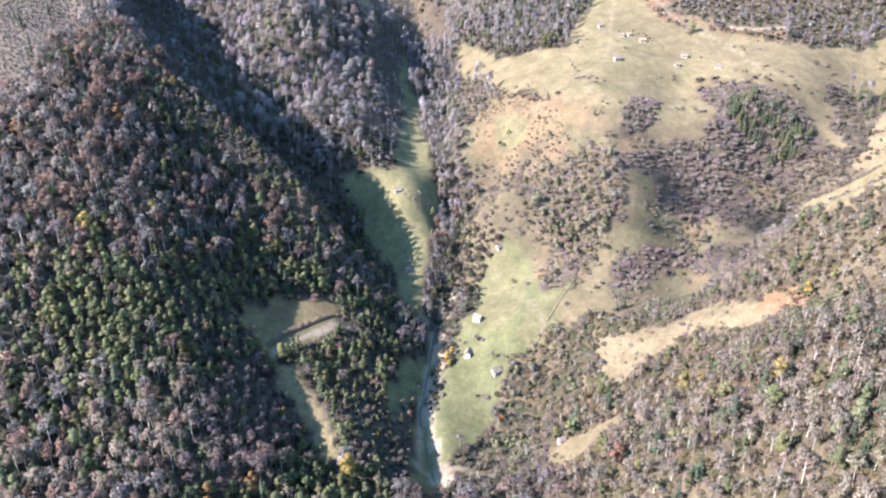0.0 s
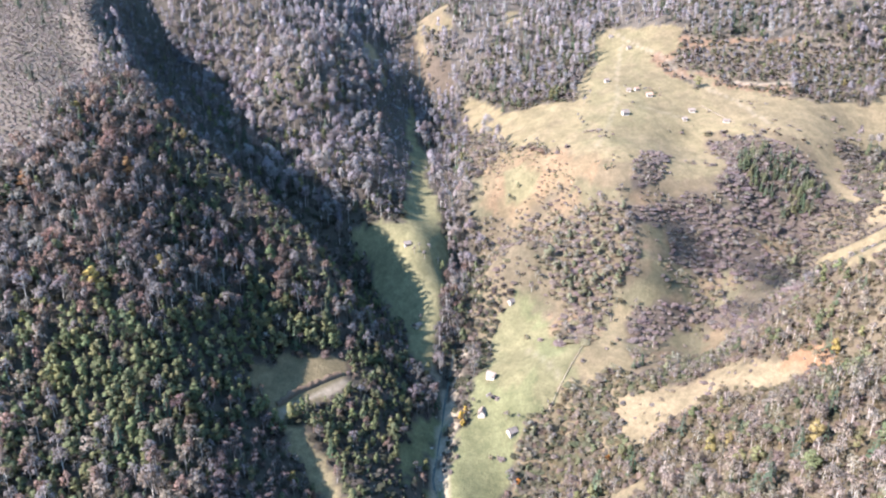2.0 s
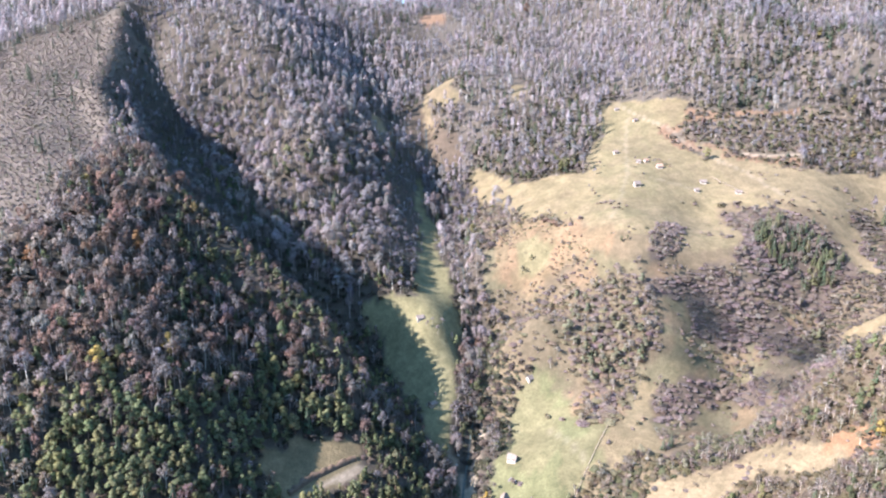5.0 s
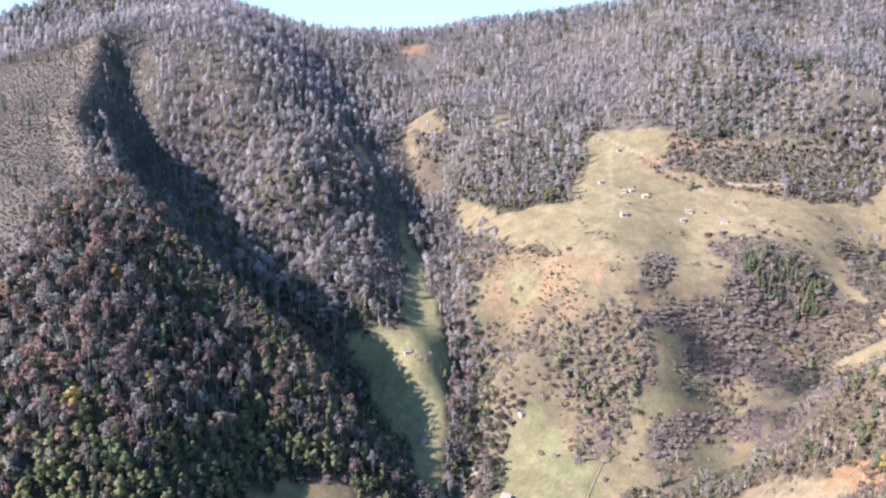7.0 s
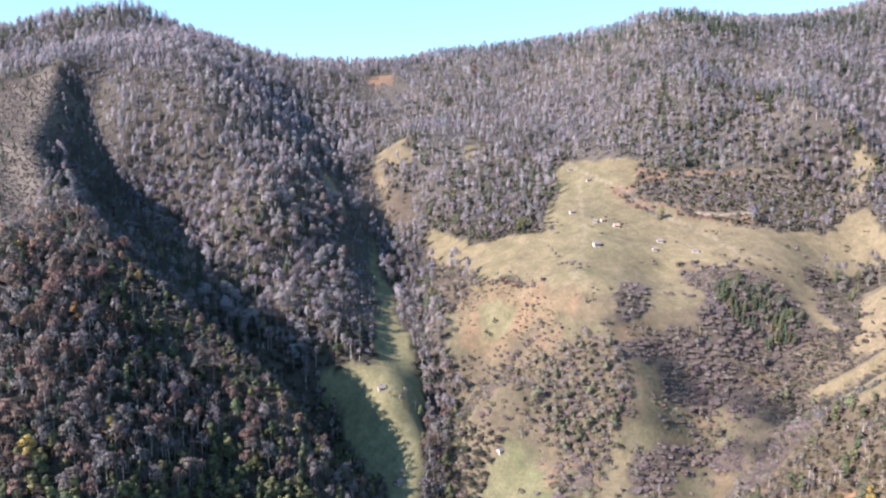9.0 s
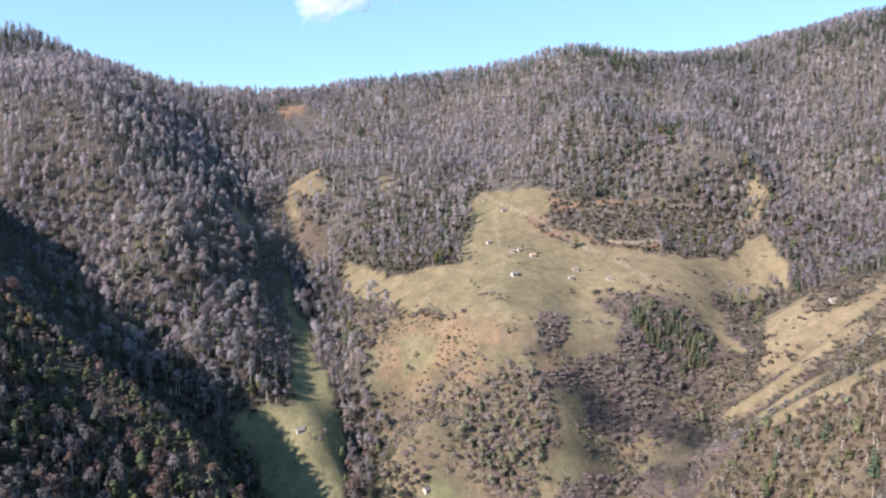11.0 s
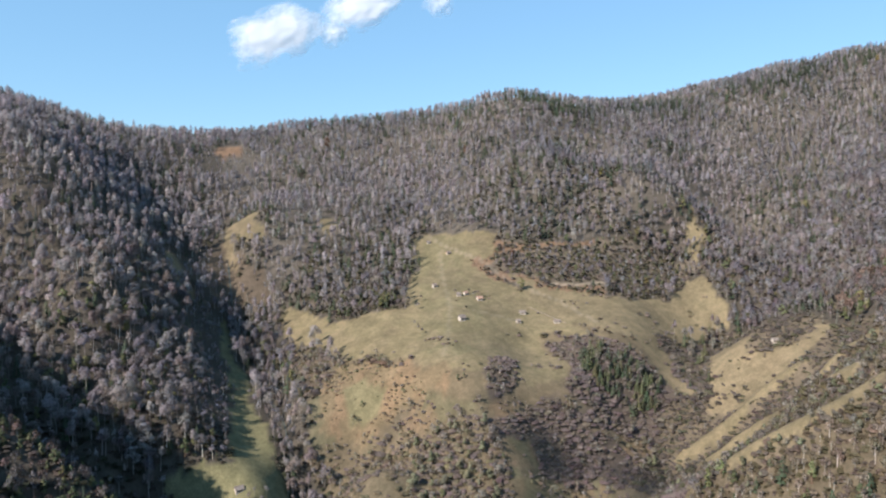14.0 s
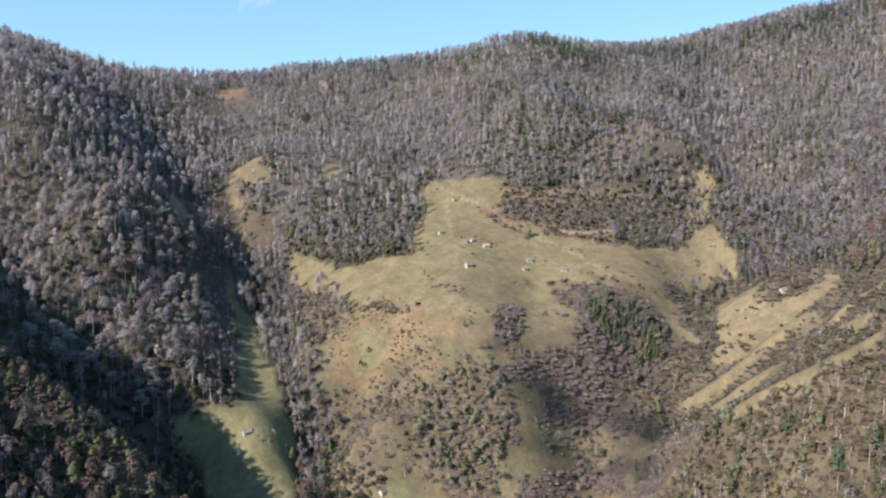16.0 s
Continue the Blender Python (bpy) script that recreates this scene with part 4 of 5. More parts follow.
share = np.where(zone(sx, sy, "green_clearing"), 0.05, share)
share = np.where(zone(sx, sy, "red_band"), np.clip((clump - 0.30) * 2.0, 0.15, 0.6), share)
meadow = open_ground(sx, sy)
thin = np.where(any_zone(sx, sy, ("upper_meadow", "east_meadow")), np.clip((clump - 0.62) * 2.5, 0.0015, 0.25) * (sy < 730), 0.0)
thin = np.where(any_zone(sx, sy, ("east_slope", "bare_spur")), np.clip((clump - 0.52) * 2.5, 0.01, 0.3), thin)
share = np.where(meadow & ~(dense & ~any_zone(sx, sy, ("terrace_meadow", "bare_spur"))), thin, share)
ok = sp < share
sx, sy, clump, dense, brushy, olive, furrow, orange = (a[ok] for a in (sx, sy, clump, dense, brushy, olive, furrow, orange))
sh = np.random.default_rng(8).uniform(1.0, 3.0, len(sx)) * (0.75 + 1.1 * np.clip(clump - 0.4, 0, 0.4)) * np.where(dense, 0.85, np.where(furrow | olive, 0.78, np.where(brushy, 0.95, np.where(orange, 0.45, 0.6))))
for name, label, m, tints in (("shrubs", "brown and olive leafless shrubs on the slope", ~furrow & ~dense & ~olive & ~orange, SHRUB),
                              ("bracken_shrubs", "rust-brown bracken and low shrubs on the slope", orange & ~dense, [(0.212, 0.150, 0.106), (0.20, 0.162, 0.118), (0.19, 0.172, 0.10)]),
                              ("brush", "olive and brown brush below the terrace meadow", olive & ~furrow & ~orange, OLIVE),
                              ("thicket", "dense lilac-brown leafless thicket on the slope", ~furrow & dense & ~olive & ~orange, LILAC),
                              # the furrows' shade is put into these tints, darker than the other shrubs
                              ("furrow_shrubs", "brown and olive shrubs in furrows between bare ribs, darkened for the shade there", furrow, [(0.105, 0.090, 0.080), (0.12, 0.10, 0.086), (0.094, 0.091, 0.058), (0.132, 0.114, 0.095)])):
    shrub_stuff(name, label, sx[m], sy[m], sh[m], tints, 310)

# pale low scrub that clothes the upper west slope like velvet
x, y = scatter(-540, -180, 400, 940, 2.9, 302)
m = zone(x, y, "pale_scrub") & ~hidden(x, y, smooth_height(x, y))
x, y = x[m], y[m]
shrub_stuff("pale_scrub", "pale grey-lilac low scrub on the upper slope", x, y, np.random.default_rng(9).uniform(1.0, 2.0, len(x)),
            [(0.134, 0.119, 0.113), (0.145, 0.129, 0.122), (0.126, 0.114, 0.101), (0.120, 0.113, 0.088)], 304, "undergrowth")

# small trees among the shrubs
x, y = scatter(0, 560, 310, 800, 4.2, 320)
clump = fractal(x, y, 24, 33, 3)
q = np.random.default_rng(16).random(len(x))
young_ = zone(x, y, "young_grove")
share = np.where(zone(x, y, "shrubland"), np.clip((clump - 0.56) * 2.5, 0.008, 0.3), 0.0)
share = np.where(any_zone(x, y, ("lilac_brush", "bank_thicket", "south_thicket", "hedge")), np.clip((clump - 0.35) * 1.8, 0.10, 0.45), share)
share = np.where(any_zone(x, y, ("shrub_left", "gully_wood", "knot")), 0.5, share)
share = np.where(any_zone(x, y, ("big_thicket", "dark_thicket", "side_thicket")), 0.16, share)
share = np.where(young_, 0.5, np.where(zone(x, y, "spruce_grove"), 0.85, share))
share = np.where(zone(x, y, "east_scrub"), np.where(y < 440, 0.65, 0.10), share)
share = np.where(open_ground(x, y) & ~zone(x, y, "gully_wood"), 0.0, share)
ok = q < share
x, y, young_ = x[ok], y[ok], young_[ok]
q = np.random.default_rng(18).random(len(x))
z, h = height(x, y), np.random.default_rng(17).uniform(6.5, 12.5, len(x)) * np.where(zone(x, y, "spruce_grove") | zone(x, y, "gully_wood"), 1.05, np.where(young_, 0.9, 0.75))
fir = (zone(x, y, "spruce_grove") & (q < 0.7)) | (zone(x, y, "gully_wood") & (q < 0.3)) | (q < 0.012)
pin = (young_ & (q < 0.34)) | (any_zone(x, y, ("south_thicket", "hedge", "east_scrub")) & (q < 0.2)) | (q < 0.03)
for name, label, kn, m, tints in (("slope_trees", "small bare trees among the shrubs", "bare_mid", ~fir & ~pin, [(0.25, 0.225, 0.20), (0.265, 0.243, 0.22), (0.225, 0.20, 0.168), (0.205, 0.192, 0.132)]),
                                  ("slope_pines", "grey-green young pines in a grove", "pine_far", pin & ~fir, [(0.19, 0.195, 0.128), (0.21, 0.21, 0.146), (0.165, 0.178, 0.108)]),
                                  ("slope_spruces", "dark young spruces in a grove", "spruce", fir, SPRUCE + [(0.085, 0.088, 0.045), (0.062, 0.074, 0.038)])):
    me = plant_mesh(name, kn, x[m], y[m], z[m], h[m], shades(m.sum(), tints, 321), shades(m.sum(), BARKS, 322), 323)
    tagged(new(name, me), label, "trees", kind="stuff")

# low growth under the trees
def undergrowth(x, y, low, high, tints, seed, name, label):
    ok = in_reach(x, y) & ~open_ground(x, y) & ~zone(x, y, "shrubland") & ~zone(x, y, "pale_scrub")
    ok &= ~hidden(x, y, smooth_height(x, y))
    x, y = x[ok], y[ok]
    h = np.random.default_rng(seed).uniform(low, high, len(x))
    me = plant_mesh(name, "undergrowth", x, y, height(x, y), h, shades(len(x), tints, seed + 1), shades(len(x), TWIG[2:3], seed + 2), seed + 3)
    tagged(new(name, me), label, "undergrowth", kind="stuff")


x, y = scatter(-420, 60, 200, 620, 4.4, 330)
# tints cut down to carry the deep shade in the gaps between trees
undergrowth(x, y, 1.8, 4.0, [(0.062, 0.057, 0.046), (0.050, 0.053, 0.034), (0.076, 0.064, 0.056)], 331, "undergrowth", "brown and green undergrowth between the trees, darkened for their deep shade")
x, y = scatter(60, 560, 200, 470, 3.7, 340)
undergrowth(x, y, 1.7, 4.0, [(0.092, 0.084, 0.049), (0.107, 0.091, 0.059), (0.114, 0.093, 0.072), (0.124, 0.101, 0.083), (0.096, 0.086, 0.049)], 341,
            "spur_undergrowth", "olive and lilac-brown undergrowth on the sunny spur")
x, y = scatter(60, 620, 620, 780, 6.5, 350)
undergrowth(x, y, 2.0, 4.4, SHRUB, 351, "slope_undergrowth", "brown undergrowth between bare trees")

x, y = scatter(-10, 470, 690, 1010, 6.2, 360)
keep = zone(x, y, "brush_knob") | zone(x, y, "brush_wedge") | (fractal(x, y, 60, 37, 2) > 0.55)
undergrowth(x[keep], y[keep], 2.2, 4.8, [(0.128, 0.122, 0.078), (0.146, 0.134, 0.090), (0.142, 0.120, 0.098)], 361, "knob_undergrowth", "olive and brown brush above the upper meadow")


# ---- trees that stand nearest ----
def part(name, me, parent, mats=(), label=""):
    ob = new(name, me)
    for m in mats:
        me.materials.append(m)
    ob.parent = parent
    return tagged(ob, label)


def tris_mesh(name, tris, tint, normals):
    me = mesh_of(name, tris.reshape(-1, 3), np.arange(len(tris) * 3).reshape(-1, 3), 3)
    paint(me, "tint", np.tile(tint, (len(tris) * 3, 1)))
    set_normals(me, normals)
    return me


def tree_thing(name, label, group, plant, bark, leaf, kindname):
    wood_, crown, wood_n, crown_n = plant
    top = new(name)
    part("trunk", tris_mesh("trunk", wood_, bark, wood_n), top, [BARK])
    part("crown", tris_mesh("crown", crown, leaf, crown_n), top, [crown_material(kindname)])
    return tagged(top, label, "tree", group)


def stand(name, label, group, kindname, k, barks, leaves, seed):
    """Trees one by one, each a copy of one of a few kinds."""
    s = np.where(own & (kind == k))[0]
    r = np.random.default_rng(seed)
    made = {}
    for i in s:
        v = int(r.integers(6))
        at = Matrix.LocRotScale((tx[i], ty[i], tz[i]), Euler((r.normal(0, 0.03), r.normal(0, 0.03), r.random() * 6.28)),
                                Vector((r.uniform(0.85, 1.2),) * 2 + (1,)) * float(tall[i]))
        if v not in made:
            plant = KINDS[kindname][v % len(KINDS[kindname])]
            made[v] = tree_thing(name, label[v % len(label)], group, plant, barks[v % len(barks)], leaves[v % len(leaves)], kindname)
            made[v].matrix_basis = at
            made[v]["plain"] = 1
        else:
            ob = made[v]
            keep = ob.matrix_basis.copy()
            ob.matrix_basis = Matrix.Identity(4)
            copy_thing(ob, at)
            ob.matrix_basis = keep


TAN = [(0.215, 0.184, 0.148), (0.196, 0.163, 0.134), (0.23, 0.202, 0.170)]
stand("bare_tree", ["leafless grey broadleaf tree with pale trunk", "leafless grey-brown tree with twiggy rounded crown", "leafless whitish birch on the slope"],
      "bare trees on the spurs", "bare_open", 0, [(0.40, 0.375, 0.345), (0.46, 0.44, 0.41), (0.30, 0.27, 0.24)], TAN + TWIG[:2] + TWIG_RED[:1], 400)
stand("pine_tree", ["green pine with rounded ragged crown", "dull green pine among bare trees"], "pines on the spurs", "pine", 1, [(0.17, 0.12, 0.09)], PINE, 410)
stand("autumn_tree", ["tree with yellow autumn leaves", "tree with orange autumn leaves", "tree with russet autumn leaves"],
      "autumn trees on the spurs", "autumn", 3, BARKS[1:2], AUTUMN, 420)
for ob in bpy.data.objects:
    if "plain" in ob:
        del ob["plain"]


# garden and meadow trees, one by one
def lone_trees(spots, seed):
    r = np.random.default_rng(seed)
    for x, y in np.array(spots, float).reshape(-1, 2):
        plant = KINDS["bare_mid"][int(r.integers(6))]
        ob = tree_thing("orchard_tree", "small bare orchard tree on the meadow", "orchard trees", plant, BARKS[1], TWIG[int(r.integers(3))], "bare_mid")
        ob.matrix_basis = Matrix.LocRotScale((x, y, float(height([x], [y])[0])), Euler((0, 0, r.random() * 6.28)), Vector((1.3, 1.3, 1)) * r.uniform(5.5, 8.5))


lone_trees([201, 726, 204, 719, 186, 725, 151, 726, 143, 712, 131, 670, 132, 662, 131, 682, -19, 555, -11, 558, -15, 548, -4, 553, -23, 551, -18, 489, -23, 483, 17, 420, 28, 419, 38, 404, 46, 402], 77)


def marked_trees(name, label, group, kindname, bark, leaves, spots, low, high, seed):
    """Single trees that stand out by colour or shape: x, y in turn."""
    r = np.random.default_rng(seed)
    for k, (x, y) in enumerate(np.array(spots, float).reshape(-1, 2)):
        ob = tree_thing(name, label, group, KINDS[kindname][k % len(KINDS[kindname])], bark, leaves[k % len(leaves)], kindname)
        ob.matrix_basis = Matrix.LocRotScale((x, y, float(height([x], [y])[0])), Euler((0, 0, r.random() * 6.28)), Vector((1.1, 1.1, 1)) * r.uniform(low, high))


marked_trees("autumn_tree", "small tree with yellow autumn leaves beside the terrace huts", "autumn trees by the terrace", "autumn", BARKS[1], [(0.30, 0.21, 0.04)], [9, 412, 12, 415, 10, 407], 6, 8.5, 90)
marked_trees("autumn_tree", "small orange autumn tree below the terrace meadow", "autumn trees by the terrace", "autumn", BARKS[1], [(0.32, 0.13, 0.03)], [42, 369, 95, 365], 5, 7, 91)
marked_trees("spruce_tree", "dark green spruce standing alone among brush", "lone spruces", "spruce", (0.14, 0.10, 0.08), SPRUCE, [37, 373, 124, 423, 130, 426], 8, 11, 92)
marked_trees("bush", "rounded bare brown bush on the slope", "bushes on the terrace", "shrub", BARKS[1], SHRUB, [31, 421, 33, 419, 29, 423, 27, 384, 31, 384, 34, 383, 15, 497, 18, 487, 21, 501, 38, 495, 37, 492, 59, 474, 69, 466, 10, 430, 6, 413, 3, 390, 5, 384, 1, 374, 120, 453, 115, 448, 110, 443, 92, 433, 94, 417, 97, 411, 83, 407, 73, 399, 78, 395], 2.2, 3.6, 93)
marked_trees("young_pine", "grey-green young pine on the brushy slope", "young pines on the slope", "pine", (0.17, 0.12, 0.09), [(0.12, 0.13, 0.075), (0.10, 0.115, 0.065)], [100, 538, 103, 527, 95, 521, 99, 512, 104, 506, 96, 504, 101, 497, 97, 491, 108, 518, 112, 530, 98, 566, 120, 494, 68, 616, 134, 577, 139, 577], 5, 8, 94)


# ---- huts ----
def plain_material(name, colour, rough=0.85, scale=3.0, contrast=0.35, stretch=None):
    m, n, l, b = material(name, rough)
    tc = n.new("ShaderNodeTexCoord")
    vec = tc.outputs["Object"]
    if stretch:
        mp = n.new("ShaderNodeMapping")
        mp.inputs["Scale"].default_value = stretch
        l.new(vec, mp.inputs[0])
        vec = mp.outputs[0]
    fine, broad = noise_tex(n, l, scale, 6, vec), noise_tex(n, l, scale * 0.15, 4, vec)
    lo, hi = 1 - contrast, 1 + contrast * 0.6
    c = mix(n, l, (*colour, 1), ramp(n, l, fine.outputs[0], [(0.3, (lo,) * 3), (0.7, (hi,) * 3)]), 1.0, "MULTIPLY")
    c = mix(n, l, c, ramp(n, l, broad.outputs[0], [(0.35, (0.75, 0.72, 0.68)), (0.6, (1.1, 1.1, 1.1))]), 0.8, "MULTIPLY")
    l.new(c, b.inputs["Base Color"])
    bump = n.new("ShaderNodeBump")
    bump.inputs["Strength"].default_value, bump.inputs["Distance"].default_value = 0.5, 0.03
    l.new(fine.outputs[0], bump.inputs["Height"])
    l.new(bump.outputs[0], b.inputs["Normal"])
    return m


WHITEWASH = plain_material("whitewash", (0.40, 0.37, 0.33))
STONE = plain_material("stone_wall", (0.42, 0.38, 0.33))
PLANK = plain_material("weathered_planks", (0.30, 0.23, 0.17), 0.85, 6, 0.4, (1, 1, 0.15))
ROOF_PALE = plain_material("pale_roofing", (0.19, 0.165, 0.145), 0.95, 4, 0.3)
ROOF_DARK = plain_material("dark_shingles", (0.20, 0.165, 0.14), 0.85, 4, 0.4)
ROOF_RUST = plain_material("rusty_sheet", (0.36, 0.24, 0.18), 0.65, 4, 0.4)
DARK = plain_material("dark_opening", (0.03, 0.027, 0.024), 0.5)
TIMBER = plain_material("grey_timber", (0.28, 0.24, 0.20), 0.9, 8, 0.4)
ROCK = plain_material("grey_rock", (0.27, 0.25, 0.22), 0.95, 2, 0.4)


def box_bm(bm, x0, x1, y0, y1, z0, z1):
    v = [bm.verts.new(p) for p in ((x0, y0, z0), (x1, y0, z0), (x1, y1, z0), (x0, y1, z0), (x0, y0, z1), (x1, y0, z1), (x1, y1, z1), (x0, y1, z1))]
    for f in ((3, 2, 1, 0), (4, 5, 6, 7), (0, 1, 5, 4), (1, 2, 6, 5), (2, 3, 7, 6), (3, 0, 4, 7)):
        bm.faces.new([v[k] for k in f])
    return v


def bm_part(name, build, parent, mat, label="", bevel=0.0):
    bm = bmesh.new()
    build(bm)
    if bevel:
        bmesh.ops.bevel(bm, geom=list(bm.edges), offset=bevel, segments=1, affect="EDGES")
    bmesh.ops.recalc_face_normals(bm, faces=bm.faces)
    me = bpy.data.meshes.new(name)
    bm.to_mesh(me)
    bm.free()
    return part(name, me, parent, [mat], label)


def hut(x, y, turn, long, wide, eaves, rise, wall_mat, roof_mat, label, name="hut", group="", windows=2, base=0.7):
    """A gabled hut: stone footing, walls with gables, two roof slopes, ridge cap, door and windows. Its ridge runs along its own x."""
    small = 0.85 if group == FARM else 0.9
    long, wide = long * small, wide * small
    top = new(name)
    z = float(min(height([x], [y])[0], height([x + 2], [y])[0], height([x], [y - 2.5])[0]))
    top.matrix_basis = pose(x, y, z, 0, 0, turn)
    a, b = long * 0.44, wide * 0.45
    bm_part("footing", lambda bm: box_bm(bm, -a - 0.12, a + 0.12, -b - 0.12, b + 0.12, -1.6, base), top, STONE, "rough stone footing", 0.05)

    def walls(bm):
        prof = [(-b, base), (b, base), (b, eaves), (0, eaves + rise - 0.12), (-b, eaves)]
        ends = [[bm.verts.new((sx * a, py, pz)) for py, pz in prof] for sx in (-1, 1)]
        for e in ends:
            bm.faces.new(e)
        for k in range(5):
            j = (k + 1) % 5
            bm.faces.new([ends[0][k], ends[0][j], ends[1][j], ends[1][k]])

    bm_part("walls", walls, top, wall_mat)
    over, thick = 0.55, 0.16
    for side in (-1, 1):
        def slope(bm, side=side):
            slant = rise / b
            eb = b + over
            lo, hi = eaves - slant * over, eaves + rise
            pts = [(side * eb, lo), (0, hi), (0, hi + thick), (side * eb, lo + thick)]
            ends = [[bm.verts.new((sx * (a + 0.5), py, pz)) for py, pz in pts] for sx in (-1, 1)]
            for e in ends:
                bm.faces.new(e)
            for k in range(4):
                j = (k + 1) % 4
                bm.faces.new([ends[0][k], ends[0][j], ends[1][j], ends[1][k]])
        bm_part("roof_slope", slope, top, roof_mat)
    bm_part("ridge_cap", lambda bm: box_bm(bm, -a - 0.52, a + 0.52, -0.16, 0.16, eaves + rise + 0.10, eaves + rise + 0.24), top, roof_mat, "", 0.04)
    door = bm_part("door", lambda bm: box_bm(bm, -0.5, 0.5, -b - 0.09, -b - 0.01, base, base + 1.95), top, PLANK, "plank door", 0.02)
    bm_part("door_frame", lambda bm: [box_bm(bm, sx - 0.07, sx + 0.07, -b - 0.13, -b, base, base + 2.05) for sx in (-0.6, 0.6)]
            + [box_bm(bm, -0.67, 0.67, -b - 0.13, -b, base + 2.05, base + 2.18)], door, TIMBER)
    for k in range(windows):
        wx = -a * 0.6 + k * a * 1.2 / max(1, windows - 1) if windows > 1 else a * 0.55
        win = bm_part("window", lambda bm: box_bm(bm, wx - 0.36, wx + 0.36, -b - 0.05, -b - 0.01, base + 0.9, base + 1.75), top, DARK, "dark window")
        bm_part("sill", lambda bm: box_bm(bm, wx - 0.48, wx + 0.48, -b - 0.18, -b, base + 0.78, base + 0.88), win, TIMBER)
    bm_part("window", lambda bm: box_bm(bm, a + 0.01, a + 0.05, -0.35, 0.35, eaves + 0.1, eaves + 0.8), top, DARK, "dark gable opening")
    return tagged(top, label, "hut", group)


TERRACE, FARM = "huts on the terrace meadow", "huts on the upper meadow"
hut(51, 501, 35, 6.0, 4.6, 2.9, 1.8, WHITEWASH, ROOF_PALE, "small whitewashed hut with pale roof on the terrace meadow", group=TERRACE, windows=1)
hut(31, 438, -35, 7.2, 5.2, 3.1, 2.1, WHITEWASH, ROOF_PALE, "whitewashed hut with pale sheet roof at the meadow's edge", group=TERRACE)
hut(23, 413, 75, 7.4, 5.4, 3.0, 2.0, WHITEWASH, ROOF_DARK, "hut with dark shingle roof and white front wall", group=TERRACE)
hut(41, 397, 30, 7.2, 5.6, 3.1, 2.0, WHITEWASH, ROOF_PALE, "white hut with pale roof near the pole fence", group=TERRACE)
hut(73, 329, 20, 4.6, 3.8, 2.6, 1.4, WHITEWASH, ROOF_PALE, "small white shed in a clearing among trees", name="shed", windows=1)
hut(-29, 560, 15, 6.6, 4.8, 2.9, 1.7, WHITEWASH, ROOF_PALE, "pale hut on the stream meadow under bare trees", )
hut(-20, 486, 40, 6.0, 4.6, 2.4, 1.3, PLANK, ROOF_DARK, "old grey plank hut on the stream meadow", windows=1)
hut(173, 750, 10, 5.6, 4.4, 2.7, 1.6, WHITEWASH, ROOF_DARK, "small hut with dark roof on the upper meadow", group=FARM, windows=1)
hut(189, 723, -10, 5.2, 4.0, 2.6, 1.4, WHITEWASH, ROOF_PALE, "pale hut beside bare garden trees", group=FARM, windows=1)
hut(197, 725, 20, 5.0, 4.0, 2.5, 1.4, WHITEWASH, ROOF_RUST, "small hut with rusty roof beside bare trees", group=FARM, windows=1)
hut(207, 713, 5, 7.4, 5.0, 2.9, 1.8, WHITEWASH, ROOF_RUST, "long hut with rusty sheet roof on the upper meadow", group=FARM)
hut(173, 671, 12, 7.8, 5.6, 3.4, 2.2, WHITEWASH, ROOF_PALE, "larger whitewashed hut with pale roof on the upper meadow", group=FARM)
hut(242, 689, -8, 7.4, 4.6, 2.7, 1.4, WHITEWASH, ROOF_PALE, "long low white hut beside the meadow road", group=FARM)
hut(231, 675, 0, 5.2, 4.4, 2.8, 1.3, WHITEWASH, ROOF_PALE, "square pale hut below the meadow road", group=FARM, windows=1)
hut(267, 666, -12, 7.6, 4.2, 2.4, 1.2, WHITEWASH, ROOF_PALE, "low pale hut at the edge of the shrubs", group=FARM)
hut(212, 819, 15, 6.2, 4.6, 2.5, 1.7, PLANK, ROOF_DARK, "dark plank barn on the upper meadow's slope", group=FARM, name="barn", windows=1)
hut(198, 847, 0, 5.6, 4.2, 2.5, 1.4, WHITEWASH, ROOF_PALE, "pale hut at the forest edge above the meadow", group=FARM, windows=1)
hut(402, 537, -10, 6.4, 4.8, 2.8, 1.7, WHITEWASH, ROOF_PALE, "whitewashed hut on the bare eastern slope", )


# ---- fences ----
def fence(line, label, gap=3.2):
    """Posts with two rails along a line of points."""
    p = np.array(line, float).reshape(-1, 2)
    top = new("fence")
    dist = np.r_[0, np.cumsum(np.hypot(*np.diff(p, axis=0).T))]
    at = np.arange(0, dist[-1], gap)
    fx, fy = np.interp(at, dist, p[:, 0]), np.interp(at, dist, p[:, 1])
    fz = height(fx, fy)
    top.matrix_basis = pose(fx[0], fy[0], fz[0])
    for k in range(len(at)):
        q = (fx[k] - fx[0], fy[k] - fy[0], fz[k] - fz[0])
        bm_part("post", lambda bm: box_bm(bm, q[0] - 0.11, q[0] + 0.11, q[1] - 0.11, q[1] + 0.11, q[2] - 0.3, q[2] + 1.35), top, TIMBER)
        if k + 1 < len(at):
            w = np.array((fx[k + 1] - fx[0], fy[k + 1] - fy[0], fz[k + 1] - fz[0]))
            for h in (0.55, 1.1):
                tri = np.array(spar(np.array(q) + (0, 0, h), w + (0, 0, h), 0.09, 0.08, 4))
                me = mesh_of("rail", tri.reshape(-1, 3), np.arange(len(tri) * 3).reshape(-1, 3), 3)
                part("rail", me, top, [TIMBER])
    return tagged(top, label, "fence")


fence([96, 449, 86, 434, 75, 418, 64, 403, 52, 389, 46, 382], "weathered pole fence along the terrace meadow")
